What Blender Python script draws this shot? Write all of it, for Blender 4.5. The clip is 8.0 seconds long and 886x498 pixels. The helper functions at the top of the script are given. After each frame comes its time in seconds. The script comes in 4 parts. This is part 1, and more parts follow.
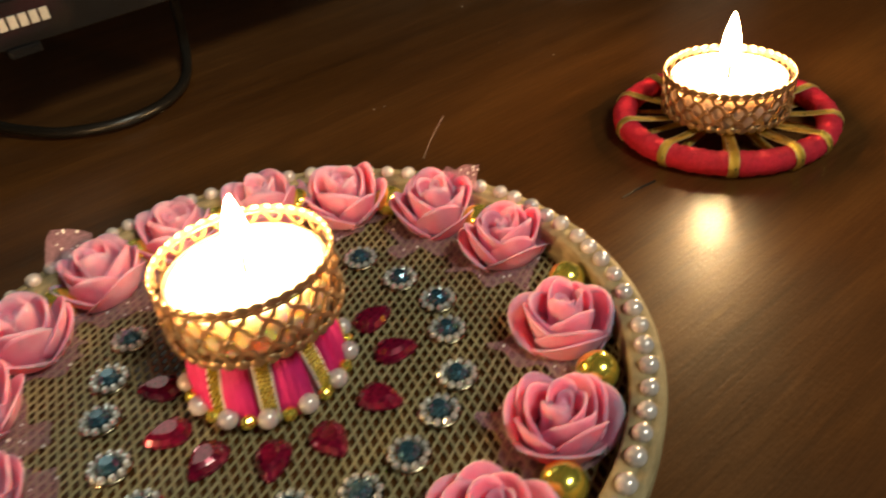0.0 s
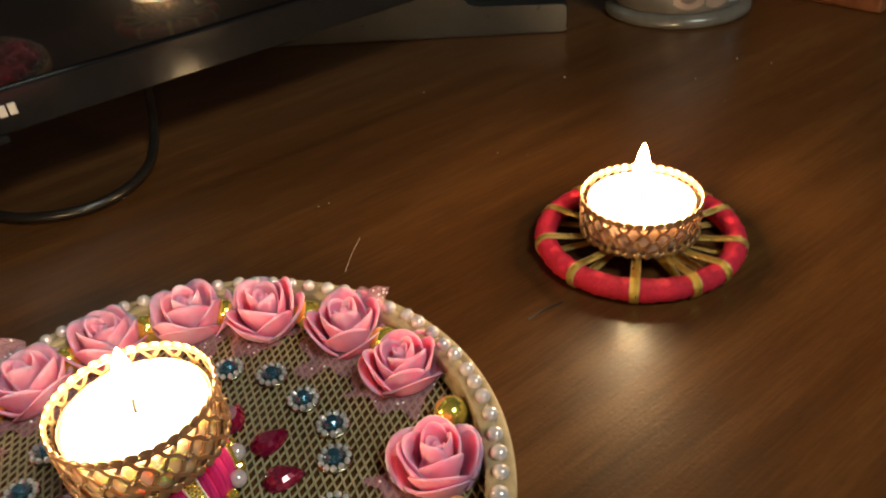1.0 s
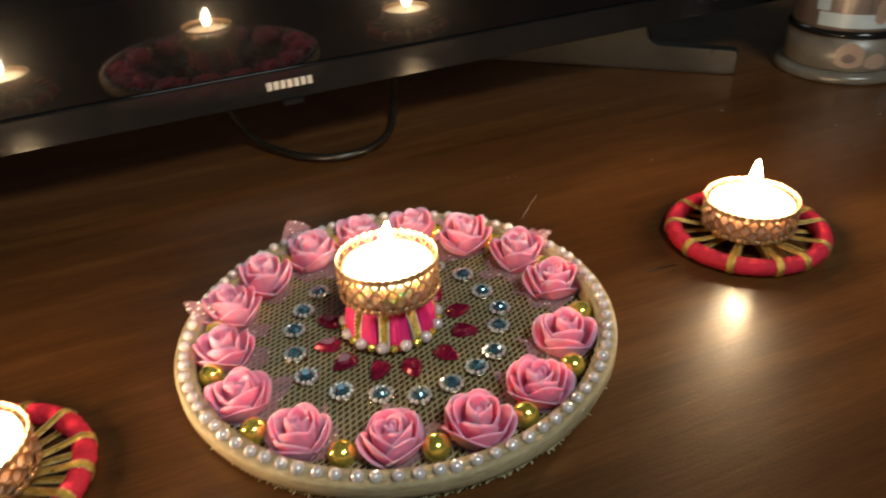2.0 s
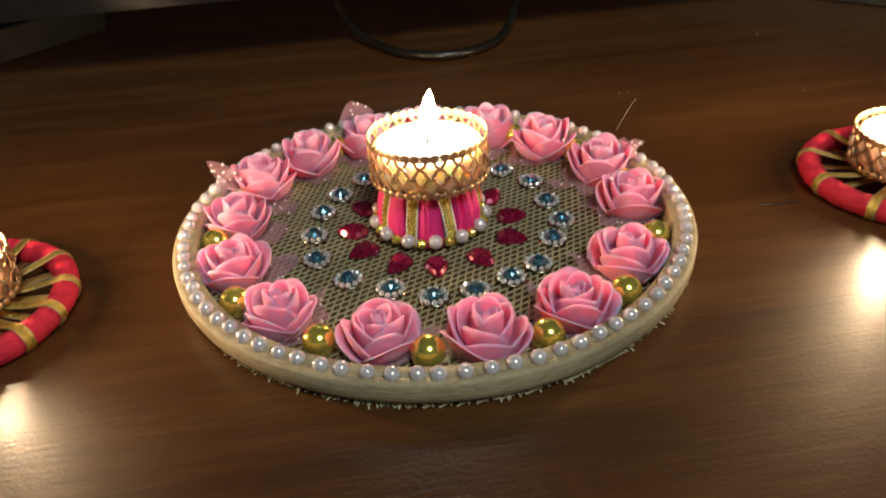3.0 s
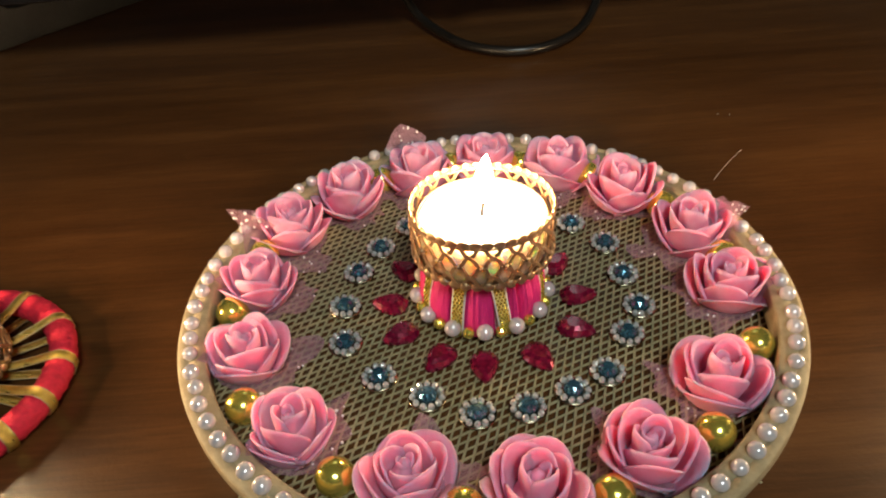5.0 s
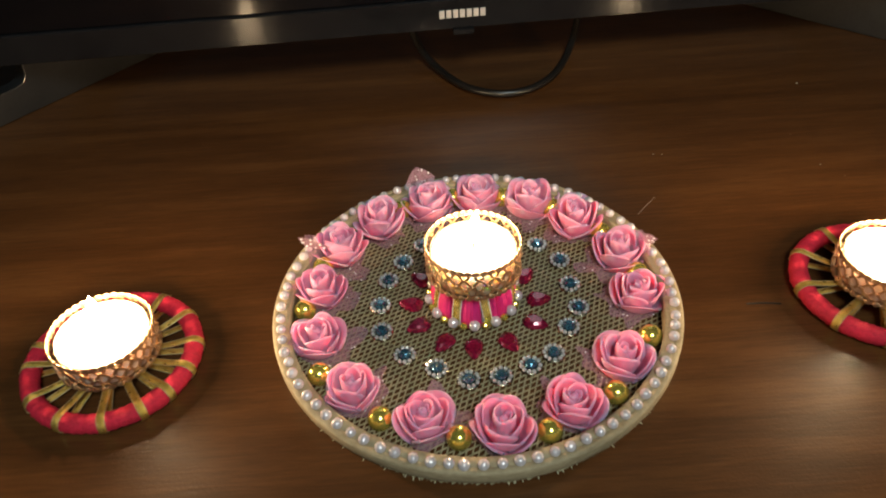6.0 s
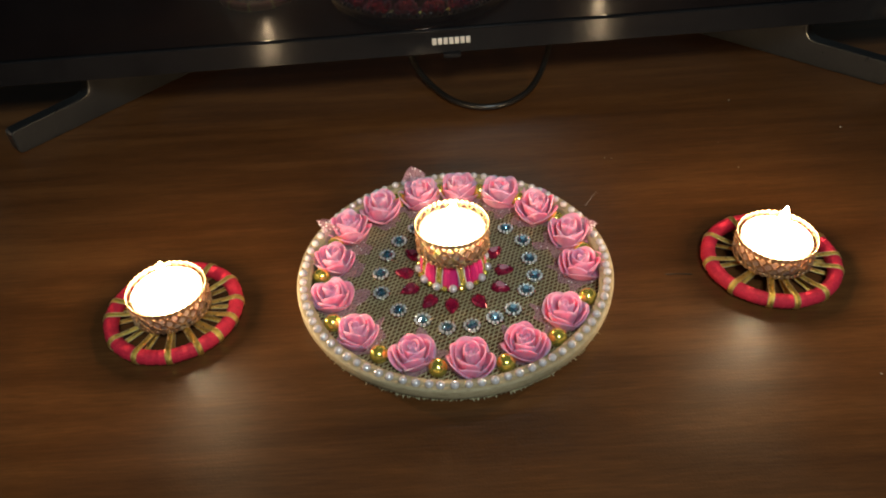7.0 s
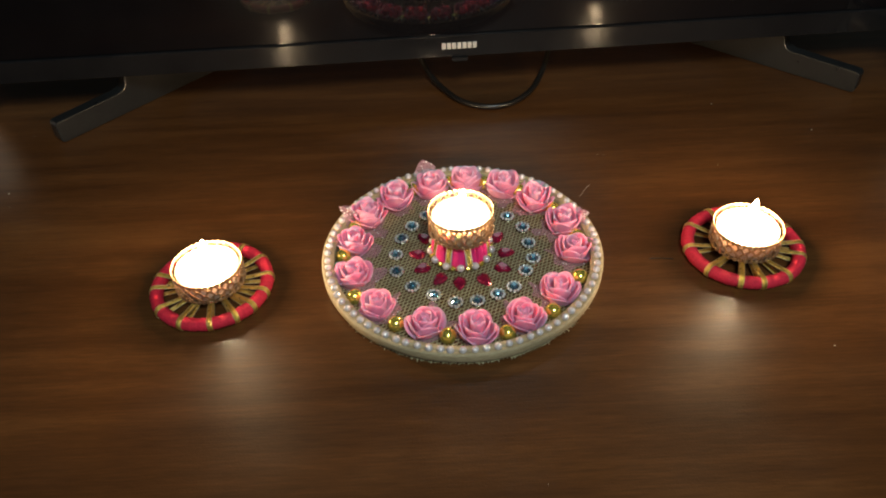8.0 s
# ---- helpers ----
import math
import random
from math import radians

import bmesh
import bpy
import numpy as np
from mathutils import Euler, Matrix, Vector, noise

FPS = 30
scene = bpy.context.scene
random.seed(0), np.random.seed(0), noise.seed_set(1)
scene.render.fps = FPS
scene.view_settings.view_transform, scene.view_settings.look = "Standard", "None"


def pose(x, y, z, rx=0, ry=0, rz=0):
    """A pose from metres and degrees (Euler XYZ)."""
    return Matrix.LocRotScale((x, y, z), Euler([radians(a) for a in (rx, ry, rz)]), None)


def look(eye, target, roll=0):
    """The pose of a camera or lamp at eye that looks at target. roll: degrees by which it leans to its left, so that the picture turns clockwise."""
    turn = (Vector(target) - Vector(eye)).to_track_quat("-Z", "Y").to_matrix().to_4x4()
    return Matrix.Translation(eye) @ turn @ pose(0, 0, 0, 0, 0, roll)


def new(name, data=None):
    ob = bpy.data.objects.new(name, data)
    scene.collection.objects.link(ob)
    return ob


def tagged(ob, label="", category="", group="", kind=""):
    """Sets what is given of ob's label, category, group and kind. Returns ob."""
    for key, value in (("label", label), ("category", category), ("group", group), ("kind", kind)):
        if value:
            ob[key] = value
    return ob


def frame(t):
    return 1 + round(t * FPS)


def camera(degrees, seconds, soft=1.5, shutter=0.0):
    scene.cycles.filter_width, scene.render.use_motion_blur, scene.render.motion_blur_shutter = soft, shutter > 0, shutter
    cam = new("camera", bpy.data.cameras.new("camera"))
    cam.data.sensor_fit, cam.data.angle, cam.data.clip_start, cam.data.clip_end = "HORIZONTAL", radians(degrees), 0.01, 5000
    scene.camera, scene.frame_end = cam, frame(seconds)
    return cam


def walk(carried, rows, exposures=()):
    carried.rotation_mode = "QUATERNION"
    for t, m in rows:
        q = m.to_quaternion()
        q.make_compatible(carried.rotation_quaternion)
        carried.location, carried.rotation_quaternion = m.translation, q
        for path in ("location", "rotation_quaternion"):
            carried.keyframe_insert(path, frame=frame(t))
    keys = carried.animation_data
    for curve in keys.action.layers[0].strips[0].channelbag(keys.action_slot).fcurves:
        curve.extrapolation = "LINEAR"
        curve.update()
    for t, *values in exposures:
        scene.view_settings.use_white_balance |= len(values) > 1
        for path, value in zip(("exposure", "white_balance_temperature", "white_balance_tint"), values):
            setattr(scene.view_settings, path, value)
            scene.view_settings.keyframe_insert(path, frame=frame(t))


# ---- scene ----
cam = camera(59.97, 8.0, soft=1.9, shutter=0.3)
ROWS = [
    (0.0, look((-0.0505, -0.1428, 0.1422), (0.0944, 0.0534, -0.0325), -6.68)),
    (0.5, look((-0.0171, -0.142, 0.1418), (0.1309, 0.0537, -0.0308), -6.15)),
    (1.0, look((-0.0147, -0.1624, 0.1764), (0.127, 0.0412, 0.0076), -5.71)),
    (1.5, look((-0.0475, -0.2255, 0.2107), (0.0732, -0.0032, 0.0493), -4.85)),
    (1.8, look((-0.0696, -0.2477, 0.2138), (0.04, -0.0176, 0.0555), -3.37)),
    (2.0, look((-0.0765, -0.2614, 0.2115), (0.0149, -0.0227, 0.0544), -3.49)),
    (2.2, look((-0.0666, -0.2638, 0.205), (0.0101, -0.0203, 0.0475), -3.21)),
    (3.3, look((-0.0214, -0.233, 0.1428), (-0.0039, 0.0173, -0.0218), -3.29)),
    (3.5, look((-0.021, -0.2225, 0.1396), (-0.0089, 0.0283, -0.0245), -3.28)),
    (4.0, look((-0.0198, -0.2003, 0.1284), (-0.0159, 0.05, -0.0369), -3.7)),
    (4.5, look((-0.016, -0.1773, 0.1329), (-0.0133, 0.0681, -0.0397), -3.84)),
    (4.7, look((-0.0132, -0.176, 0.144), (-0.0115, 0.0655, -0.0339), -3.93)),
    (5.8, look((-0.0133, -0.2325, 0.2518), (-0.0133, -0.0083, 0.0525), -3.9)),
    (6.0, look((-0.013, -0.2517, 0.2683), (-0.0135, -0.0287, 0.0676), -3.84)),
    (6.5, look((-0.0115, -0.2981, 0.305), (-0.01, -0.0754, 0.104), -3.16)),
    (7.0, look((-0.0027, -0.3388, 0.326), (-0.0049, -0.1145, 0.1269), -3.63)),
    (7.5, look((-0.0049, -0.3676, 0.3465), (-0.0041, -0.144, 0.1464), -2.56)),
    (8.0, look((-0.0127, -0.387, 0.3578), (-0.0127, -0.1635, 0.1577), -2.45)),
]
walk(cam, ROWS, [(0.0, 0.05, 8300, 10), (0.5, 0.1, 8300, 10), (1.0, 0.15, 7200, 10), (1.5, 0.22, 6800, 10), (3.5, 0.17, 6400, 10), (4.5, 0.14, 6700, 10), (6.0, 0.21, 6350, 9), (8.0, 0.26, 6250, 8)])

# ---- world and light ----
FLAME_POWER = 720.0
LAMP_POWER = 13.5
world = bpy.data.worlds.new("world")
scene.world = world
world.use_nodes = True
world.node_tree.nodes["Background"].inputs[0].default_value = (0.02, 0.022, 0.03, 1)
world.node_tree.nodes["Background"].inputs[1].default_value = 0.3

# the pendant lamp behind the viewer, cool white
lamp = bpy.data.lights.new("pendant_lamp_light", "AREA")
lamp.shape, lamp.size = "DISK", 0.46
lamp.energy, lamp.color = LAMP_POWER, (0.86, 1.0, 0.98)
lamp_ob = new("pendant_lamp_light", lamp)
lamp_ob.matrix_world = look((0.22, -0.95, 1.30), (0.0, -0.05, 0.0))


# ---- materials ----
def nodes_of(name):
    m = bpy.data.materials.new(name)
    m.use_nodes = True
    nt = m.node_tree
    return m, nt, nt.nodes["Principled BSDF"]


def coords(nt, scale):
    tc = nt.nodes.new("ShaderNodeTexCoord")
    mp = nt.nodes.new("ShaderNodeMapping")
    mp.inputs["Scale"].default_value = scale
    nt.links.new(tc.outputs["Object"], mp.inputs["Vector"])
    return mp.outputs["Vector"]


def noise_tex(nt, vec, scale, detail=4.0, rough=0.6):
    n = nt.nodes.new("ShaderNodeTexNoise")
    n.inputs["Scale"].default_value, n.inputs["Detail"].default_value, n.inputs["Roughness"].default_value = scale, detail, rough
    nt.links.new(vec, n.inputs["Vector"])
    return n.outputs["Fac"]


def ramp(nt, fac, stops):
    r = nt.nodes.new("ShaderNodeValToRGB")
    els = r.color_ramp.elements
    while len(els) < len(stops):
        els.new(0.5)
    for e, (p, c) in zip(els, stops):
        e.position, e.color = p, (*c, 1)
    nt.links.new(fac, r.inputs["Fac"])
    return r.outputs["Color"]


def bump(nt, bsdf, height, strength, distance):
    b = nt.nodes.new("ShaderNodeBump")
    b.inputs["Strength"].default_value, b.inputs["Distance"].default_value = strength, distance
    nt.links.new(height, b.inputs["Height"])
    nt.links.new(b.outputs["Normal"], bsdf.inputs["Normal"])


def surface(name, dark, light, rough, metal=0.0, scale=300.0, stretch=(1, 1, 1), relief=0.2, depth=0.0003, random_tint=0.0, subsurface=0.0, radius=(1, 0.4, 0.25), coat=0.0, rough_spread=0.08):
    """Two tones mixed by noise at two scales, with relief and uneven gloss."""
    m, nt, b = nodes_of(name)
    v = coords(nt, stretch)
    fine, broad = noise_tex(nt, v, scale), noise_tex(nt, v, scale * 0.13, 3)
    mix = nt.nodes.new("ShaderNodeMath")
    mix.operation = "MULTIPLY_ADD"
    nt.links.new(fine, mix.inputs[0])
    mix.inputs[1].default_value = 0.5
    half = nt.nodes.new("ShaderNodeMath")
    half.operation = "MULTIPLY"
    nt.links.new(broad, half.inputs[0])
    half.inputs[1].default_value = 0.5
    nt.links.new(half.outputs[0], mix.inputs[2])
    col = ramp(nt, mix.outputs[0], [(0.32, dark), (0.68, light)])
    if random_tint:
        info = nt.nodes.new("ShaderNodeObjectInfo")
        hsv = nt.nodes.new("ShaderNodeHueSaturation")
        mr = nt.nodes.new("ShaderNodeMapRange")
        mr.inputs["To Min"].default_value, mr.inputs["To Max"].default_value = 1 - random_tint, 1 + random_tint
        nt.links.new(info.outputs["Random"], mr.inputs["Value"])
        nt.links.new(mr.outputs["Result"], hsv.inputs["Value"])
        nt.links.new(col, hsv.inputs["Color"])
        col = hsv.outputs["Color"]
    nt.links.new(col, b.inputs["Base Color"])
    mr2 = nt.nodes.new("ShaderNodeMapRange")
    mr2.inputs["To Min"].default_value, mr2.inputs["To Max"].default_value = max(0.0, rough - rough_spread), min(1.0, rough + rough_spread)
    nt.links.new(broad, mr2.inputs["Value"])
    nt.links.new(mr2.outputs["Result"], b.inputs["Roughness"])
    b.inputs["Metallic"].default_value = metal
    b.inputs["Coat Weight"].default_value = coat
    b.inputs["Coat Roughness"].default_value = 0.035
    if subsurface:
        b.inputs["Subsurface Weight"].default_value = 1.0
        b.inputs["Subsurface Radius"].default_value = radius
        b.inputs["Subsurface Scale"].default_value = subsurface
    if relief:
        bump(nt, b, fine, relief, depth)
    return m


def wood_material(name, tones, rough, grain=1.0, lacquer=0.0):
    """Polished wood with grain along x: long streaks, broad bands, pores and smudges in the gloss."""
    m, nt, b = nodes_of(name)
    v = coords(nt, (1.0, 14.0 * grain, 14.0))
    streak = noise_tex(nt, v, 5.0, 6, 0.65)
    v2 = coords(nt, (1.2, 5.0 * grain, 5.0))
    band = noise_tex(nt, v2, 2.2, 3, 0.5)
    v3 = coords(nt, (12.0, 160.0 * grain, 160.0))
    pores = noise_tex(nt, v3, 4.0, 3, 0.7)
    add = nt.nodes.new("ShaderNodeMath")
    add.operation = "ADD"
    nt.links.new(streak, add.inputs[0])
    nt.links.new(band, add.inputs[1])
    add2 = nt.nodes.new("ShaderNodeMath")
    add2.operation = "MULTIPLY_ADD"
    nt.links.new(pores, add2.inputs[0])
    add2.inputs[1].default_value = 0.6
    nt.links.new(add.outputs[0], add2.inputs[2])
    mr = nt.nodes.new("ShaderNodeMapRange")
    mr.inputs["From Min"].default_value, mr.inputs["From Max"].default_value = 0.88, 1.72
    nt.links.new(add2.outputs[0], mr.inputs["Value"])
    nt.links.new(ramp(nt, mr.outputs["Result"], [(0.0, tones[0]), (0.5, tones[1]), (1.0, tones[2])]), b.inputs["Base Color"])
    smudge = noise_tex(nt, coords(nt, (1, 1, 1)), 22.0, 5, 0.6)
    mr2 = nt.nodes.new("ShaderNodeMapRange")
    mr2.inputs["From Min"].default_value, mr2.inputs["From Max"].default_value = 0.3, 0.7
    mr2.inputs["To Min"].default_value, mr2.inputs["To Max"].default_value = rough - 0.04, rough + 0.05
    nt.links.new(smudge, mr2.inputs["Value"])
    nt.links.new(mr2.outputs["Result"], b.inputs["Roughness"])
    b.inputs["Specular IOR Level"].default_value = 0.22
    b.inputs["Coat Weight"].default_value = lacquer
    b.inputs["Coat IOR"].default_value = 1.55
    mr3 = nt.nodes.new("ShaderNodeMapRange")
    mr3.inputs["From Min"].default_value, mr3.inputs["From Max"].default_value = 0.3, 0.7
    mr3.inputs["To Min"].default_value, mr3.inputs["To Max"].default_value = 0.17, 0.27
    nt.links.new(smudge, mr3.inputs["Value"])
    nt.links.new(mr3.outputs["Result"], b.inputs["Coat Roughness"])
    grit = noise_tex(nt, coords(nt, (1, 1, 1)), 700.0, 3, 0.6)
    rough_skin = nt.nodes.new("ShaderNodeMath")
    rough_skin.operation = "ADD"
    nt.links.new(pores, rough_skin.inputs[0])
    nt.links.new(grit, rough_skin.inputs[1])
    bump(nt, b, rough_skin.outputs[0], 0.3, 0.0003)
    nt.links.new(b.inputs["Normal"].links[0].from_socket, b.inputs["Coat Normal"])
    return m


def clear_stone(name, colour, rough=0.03, metal=0.65):
    """A foil-backed glass stone: coloured mirror facets under a clear skin."""
    m, nt, b = nodes_of(name)
    v = coords(nt, (1, 1, 1))
    n = noise_tex(nt, v, 900.0, 2)
    nt.links.new(ramp(nt, n, [(0.35, tuple(c * 0.45 for c in colour)), (0.65, colour)]), b.inputs["Base Color"])
    b.inputs["Metallic"].default_value, b.inputs["Roughness"].default_value = metal, rough + 0.12
    b.inputs["Coat Weight"].default_value, b.inputs["Coat Roughness"].default_value = 1.0, 0.02
    return m


def sheer(name, colour, cover, mesh_scale):
    """Thin net fabric: fine woven holes let most light through."""
    m, nt, b = nodes_of(name)
    v = coords(nt, (1, 1, 1))
    b.inputs["Base Color"].default_value = (*colour, 1)
    b.inputs["Roughness"].default_value = 0.5
    b.inputs["Sheen Weight"].default_value = 0.3
    tr = nt.nodes.new("ShaderNodeBsdfTransparent")
    tl = nt.nodes.new("ShaderNodeBsdfTranslucent")
    tl.inputs["Color"].default_value = (*colour, 1)
    cloth = nt.nodes.new("ShaderNodeMixShader")
    cloth.inputs[0].default_value = 0.4
    nt.links.new(b.outputs[0], cloth.inputs[1])
    nt.links.new(tl.outputs[0], cloth.inputs[2])
    vo = nt.nodes.new("ShaderNodeTexVoronoi")
    vo.feature = "DISTANCE_TO_EDGE"
    vo.inputs["Scale"].default_value = mesh_scale
    nt.links.new(v, vo.inputs["Vector"])
    mr = nt.nodes.new("ShaderNodeMapRange")
    mr.inputs["From Min"].default_value, mr.inputs["From Max"].default_value = 0.05, 0.22
    mr.inputs["To Min"].default_value, mr.inputs["To Max"].default_value = min(1, cover * 1.6), cover * 0.6
    nt.links.new(vo.outputs["Distance"], mr.inputs["Value"])
    mix = nt.nodes.new("ShaderNodeMixShader")
    nt.links.new(mr.outputs["Result"], mix.inputs[0])
    nt.links.new(tr.outputs[0], mix.inputs[1])
    nt.links.new(cloth.outputs[0], mix.inputs[2])
    nt.links.new(mix.outputs[0], nt.nodes["Material Output"].inputs["Surface"])
    return m


def glowing(name, colour, strength):
    m, nt, b = nodes_of(name)
    e = nt.nodes.new("ShaderNodeEmission")
    e.inputs["Color"].default_value, e.inputs["Strength"].default_value = (*colour, 1), strength
    nt.links.new(e.outputs[0], nt.nodes["Material Output"].inputs["Surface"])
    return m


TABLE_WOOD = wood_material("table_wood", [(0.032, 0.0103, 0.0026), (0.074, 0.0266, 0.0069), (0.134, 0.0520, 0.0141)], 0.42, lacquer=0.55)
BOX_WOOD = wood_material("box_wood", [(0.10, 0.03, 0.012), (0.2, 0.07, 0.028), (0.28, 0.11, 0.045)], 0.45, 2.0)
HOOP_WOOD = surface("hoop_bamboo", (0.23, 0.165, 0.085), (0.47, 0.365, 0.215), 0.72, scale=260, stretch=(1, 1, 4), relief=0.7, depth=0.0005)
NET = surface("net_thread", (0.27, 0.225, 0.115), (0.41, 0.355, 0.205), 0.5, scale=500, relief=0.1)
FRAYED = surface("frayed_thread", (0.44, 0.38, 0.22), (0.60, 0.54, 0.35), 0.6, scale=500, relief=0.1)
PEARL = surface("pearl", (0.56, 0.50, 0.50), (0.76, 0.68, 0.69), 0.14, 0.3, scale=200, relief=0.0, coat=0.9, rough_spread=0.05)
PETAL = surface("foam_petal", (0.87, 0.27, 0.41), (0.94, 0.365, 0.52), 0.75, scale=420, relief=0.12, depth=0.0002, random_tint=0.05, subsurface=0.005, radius=(1.0, 0.35, 0.35))
PETAL.node_tree.nodes["Principled BSDF"].inputs["Specular IOR Level"].default_value = 0.2
GOLD_BALL = surface("gold_ball", (0.86, 0.69, 0.11), (0.95, 0.79, 0.17), 0.19, 0.80, scale=120, relief=0.02, coat=0.8, rough_spread=0.05)
GOLD = surface("gold_metal", (0.35, 0.215, 0.118), (0.56, 0.38, 0.225), 0.36, 0.85, scale=700, relief=0.15, depth=0.0002, rough_spread=0.1)
GOLD_LACE = surface("gold_lace", (0.62, 0.42, 0.07), (1.0, 0.88, 0.42), 0.28, 0.6, scale=1300, relief=1.0, depth=0.0014, rough_spread=0.1)
GOLD_STRAP = surface("gold_strap", (0.70, 0.43, 0.08), (0.98, 0.66, 0.16), 0.30, 0.85, scale=1500, stretch=(1, 3, 1), relief=0.8, depth=0.0008, rough_spread=0.1)
STRAP_EDGE = surface("strap_edge", (0.55, 0.36, 0.16), (0.75, 0.52, 0.26), 0.45, 0.6, scale=900)
PINK_THREAD = surface("pink_thread", (0.62, 0.012, 0.13), (0.86, 0.03, 0.24), 0.6, scale=900, stretch=(3, 3, 0.3), relief=0.6, depth=0.0006)
RED_YARN = surface("red_yarn", (0.44, 0.006, 0.022), (0.72, 0.014, 0.046), 0.8, scale=700, relief=0.8, depth=0.0008)
WHITE_CLOTH = surface("white_satin", (0.66, 0.62, 0.62), (0.82, 0.78, 0.78), 0.4, scale=600, relief=0.3)
BLUE_STONE = clear_stone("blue_stone", (0.075, 0.21, 0.30))
RED_STONE = clear_stone("red_stone", (0.30, 0.010, 0.050), 0.06, 0.35)
RHINESTONE = clear_stone("rhinestone", (0.92, 0.92, 0.88), 0.0, 0.4)
SILVER = surface("silver_setting", (0.26, 0.22, 0.15), (0.42, 0.36, 0.26), 0.25, 1.0, scale=800)
TULLE = sheer("pink_tulle", (0.72, 0.38, 0.50), 0.33, 2600.0)
TULLE_DOT = surface("tulle_dot", (0.8, 0.74, 0.76), (0.9, 0.86, 0.88), 0.3, scale=500, relief=0)
LEAF = surface("leaf_fabric", (0.03, 0.07, 0.025), (0.06, 0.11, 0.04), 0.6, scale=500)
WAX = surface("wax", (0.88, 0.82, 0.72), (0.92, 0.87, 0.78), 0.35, scale=120, relief=0.05, subsurface=0.011, radius=(1.0, 0.74, 0.52))
WICK = surface("charred_wick", (0.0015, 0.0012, 0.002), (0.004, 0.003, 0.005), 0.9, scale=1500)
FLAME = glowing("flame", (1.0, 0.70, 0.40), FLAME_POWER)
TALL_FLAME = glowing("tall_flame", (1.0, 0.70, 0.40), FLAME_POWER * 1.4)
TV_PLASTIC = surface("tv_gloss_black", (0.005, 0.005, 0.006), (0.010, 0.010, 0.011), 0.12, scale=150, relief=0.03, rough_spread=0.03)
TV_PLASTIC.node_tree.nodes["Principled BSDF"].inputs["Specular IOR Level"].default_value = 0.4
TV_SCREEN = surface("tv_screen", (0.002, 0.002, 0.003), (0.004, 0.004, 0.005), 0.24, scale=40, relief=0.0, coat=0.8, rough_spread=0.03)
TV_SCREEN.node_tree.nodes["Principled BSDF"].inputs["Specular IOR Level"].default_value = 0.05
FOOT_METAL = surface("foot_dark_grey", (0.016, 0.016, 0.017), (0.026, 0.026, 0.026), 0.30, 0.4, scale=400, relief=0.1)
FOOT_METAL.node_tree.nodes["Principled BSDF"].inputs["Specular IOR Level"].default_value = 0.5
SILVER_PRINT = surface("silver_print", (0.36, 0.36, 0.36), (0.5, 0.5, 0.5), 0.4, 0.3, scale=300, relief=0)
RUBBER = surface("cable_rubber", (0.006, 0.005, 0.004), (0.011, 0.009, 0.008), 0.34, scale=300)
TIN = surface("tin_print", (0.07, 0.062, 0.055), (0.15, 0.135, 0.12), 0.35, scale=60, relief=0)
PALE_BLUE = surface("pale_blue_print", (0.24, 0.31, 0.39), (0.36, 0.44, 0.50), 0.35, scale=60, relief=0)
DARK_PRINT = surface("dark_print", (0.06, 0.045, 0.045), (0.14, 0.11, 0.105), 0.35, scale=60, relief=0)
PINK_PRINT = surface("warm_print", (0.20, 0.145, 0.12), (0.29, 0.22, 0.185), 0.35, scale=80, relief=0)
GREY_PLASTIC = surface("clear_grey_base", (0.07, 0.064, 0.056), (0.12, 0.11, 0.097), 0.25, scale=100, relief=0)
# the room's dimness is put into this plaster colour, so gloss reflects little
DARKENED_PLASTER = surface("darkened_wall_plaster", (0.09, 0.08, 0.07), (0.12, 0.105, 0.09), 0.85, scale=30, depth=0.001)
FLOOR_MAT = surface("floor_tile", (0.28, 0.24, 0.2), (0.38, 0.33, 0.28), 0.4, scale=12, relief=0.05)
ALUMINIUM = surface("aluminium_case", (0.52, 0.39, 0.31), (0.68, 0.53, 0.44), 0.42, 0.3, scale=400, relief=0.2)
# clear candle case; its peach tint stands in for the glowing wax behind
CASE = sheer("glow_tinted_plastic", (0.88, 0.66, 0.47), 0.58, 3.0)
LINT = surface("lint", (0.35, 0.31, 0.26), (0.5, 0.46, 0.40), 0.8, scale=900)
SCRATCH = surface("scratch", (0.012, 0.006, 0.003), (0.03, 0.014, 0.008), 0.7, scale=800)


# ---- mesh helpers ----
def mesh_of(name, verts, faces, material, smooth=True):
    me = bpy.data.meshes.new(name)
    me.from_pydata([tuple(v) for v in verts], [], faces)
    me.materials.append(material)
    if smooth:
        for p in me.polygons:
            p.use_smooth = True
    me.update()
    return me


def part_of(name, me, parent, m=None, label=""):
    ob = new(name, me)
    if parent is not None:
        ob.parent = parent
    if m is not None:
        ob.matrix_basis = m
    if label:
        ob["label"] = label
    return ob


def thing(name, label, category, m=None, group="", kind=""):
    ob = new(name)
    ob.empty_display_size = 0.02
    if m is not None:
        ob.matrix_basis = m
    return tagged(ob, label, category, group, kind)


def lathe(profile, seg=48, close=False):
    """Turns (r, z) pairs about z."""
    verts, faces = [], []
    n = len(profile)
    for i in range(seg):
        a = 2 * math.pi * i / seg
        for r, z in profile:
            verts.append((r * math.cos(a), r * math.sin(a), z))
    for i in range(seg):
        j = (i + 1) % seg
        for k in range(n if close else n - 1):
            k2 = (k + 1) % n
            faces.append((i * n + k, j * n + k, j * n + k2, i * n + k2))
    return verts, faces


def ball(r, seg=16, rings=10, sz=1.0):
    prof = [(max(1e-6, r * math.sin(math.pi * k / rings)), -r * sz * math.cos(math.pi * k / rings)) for k in range(rings + 1)]
    return lathe(prof, seg)


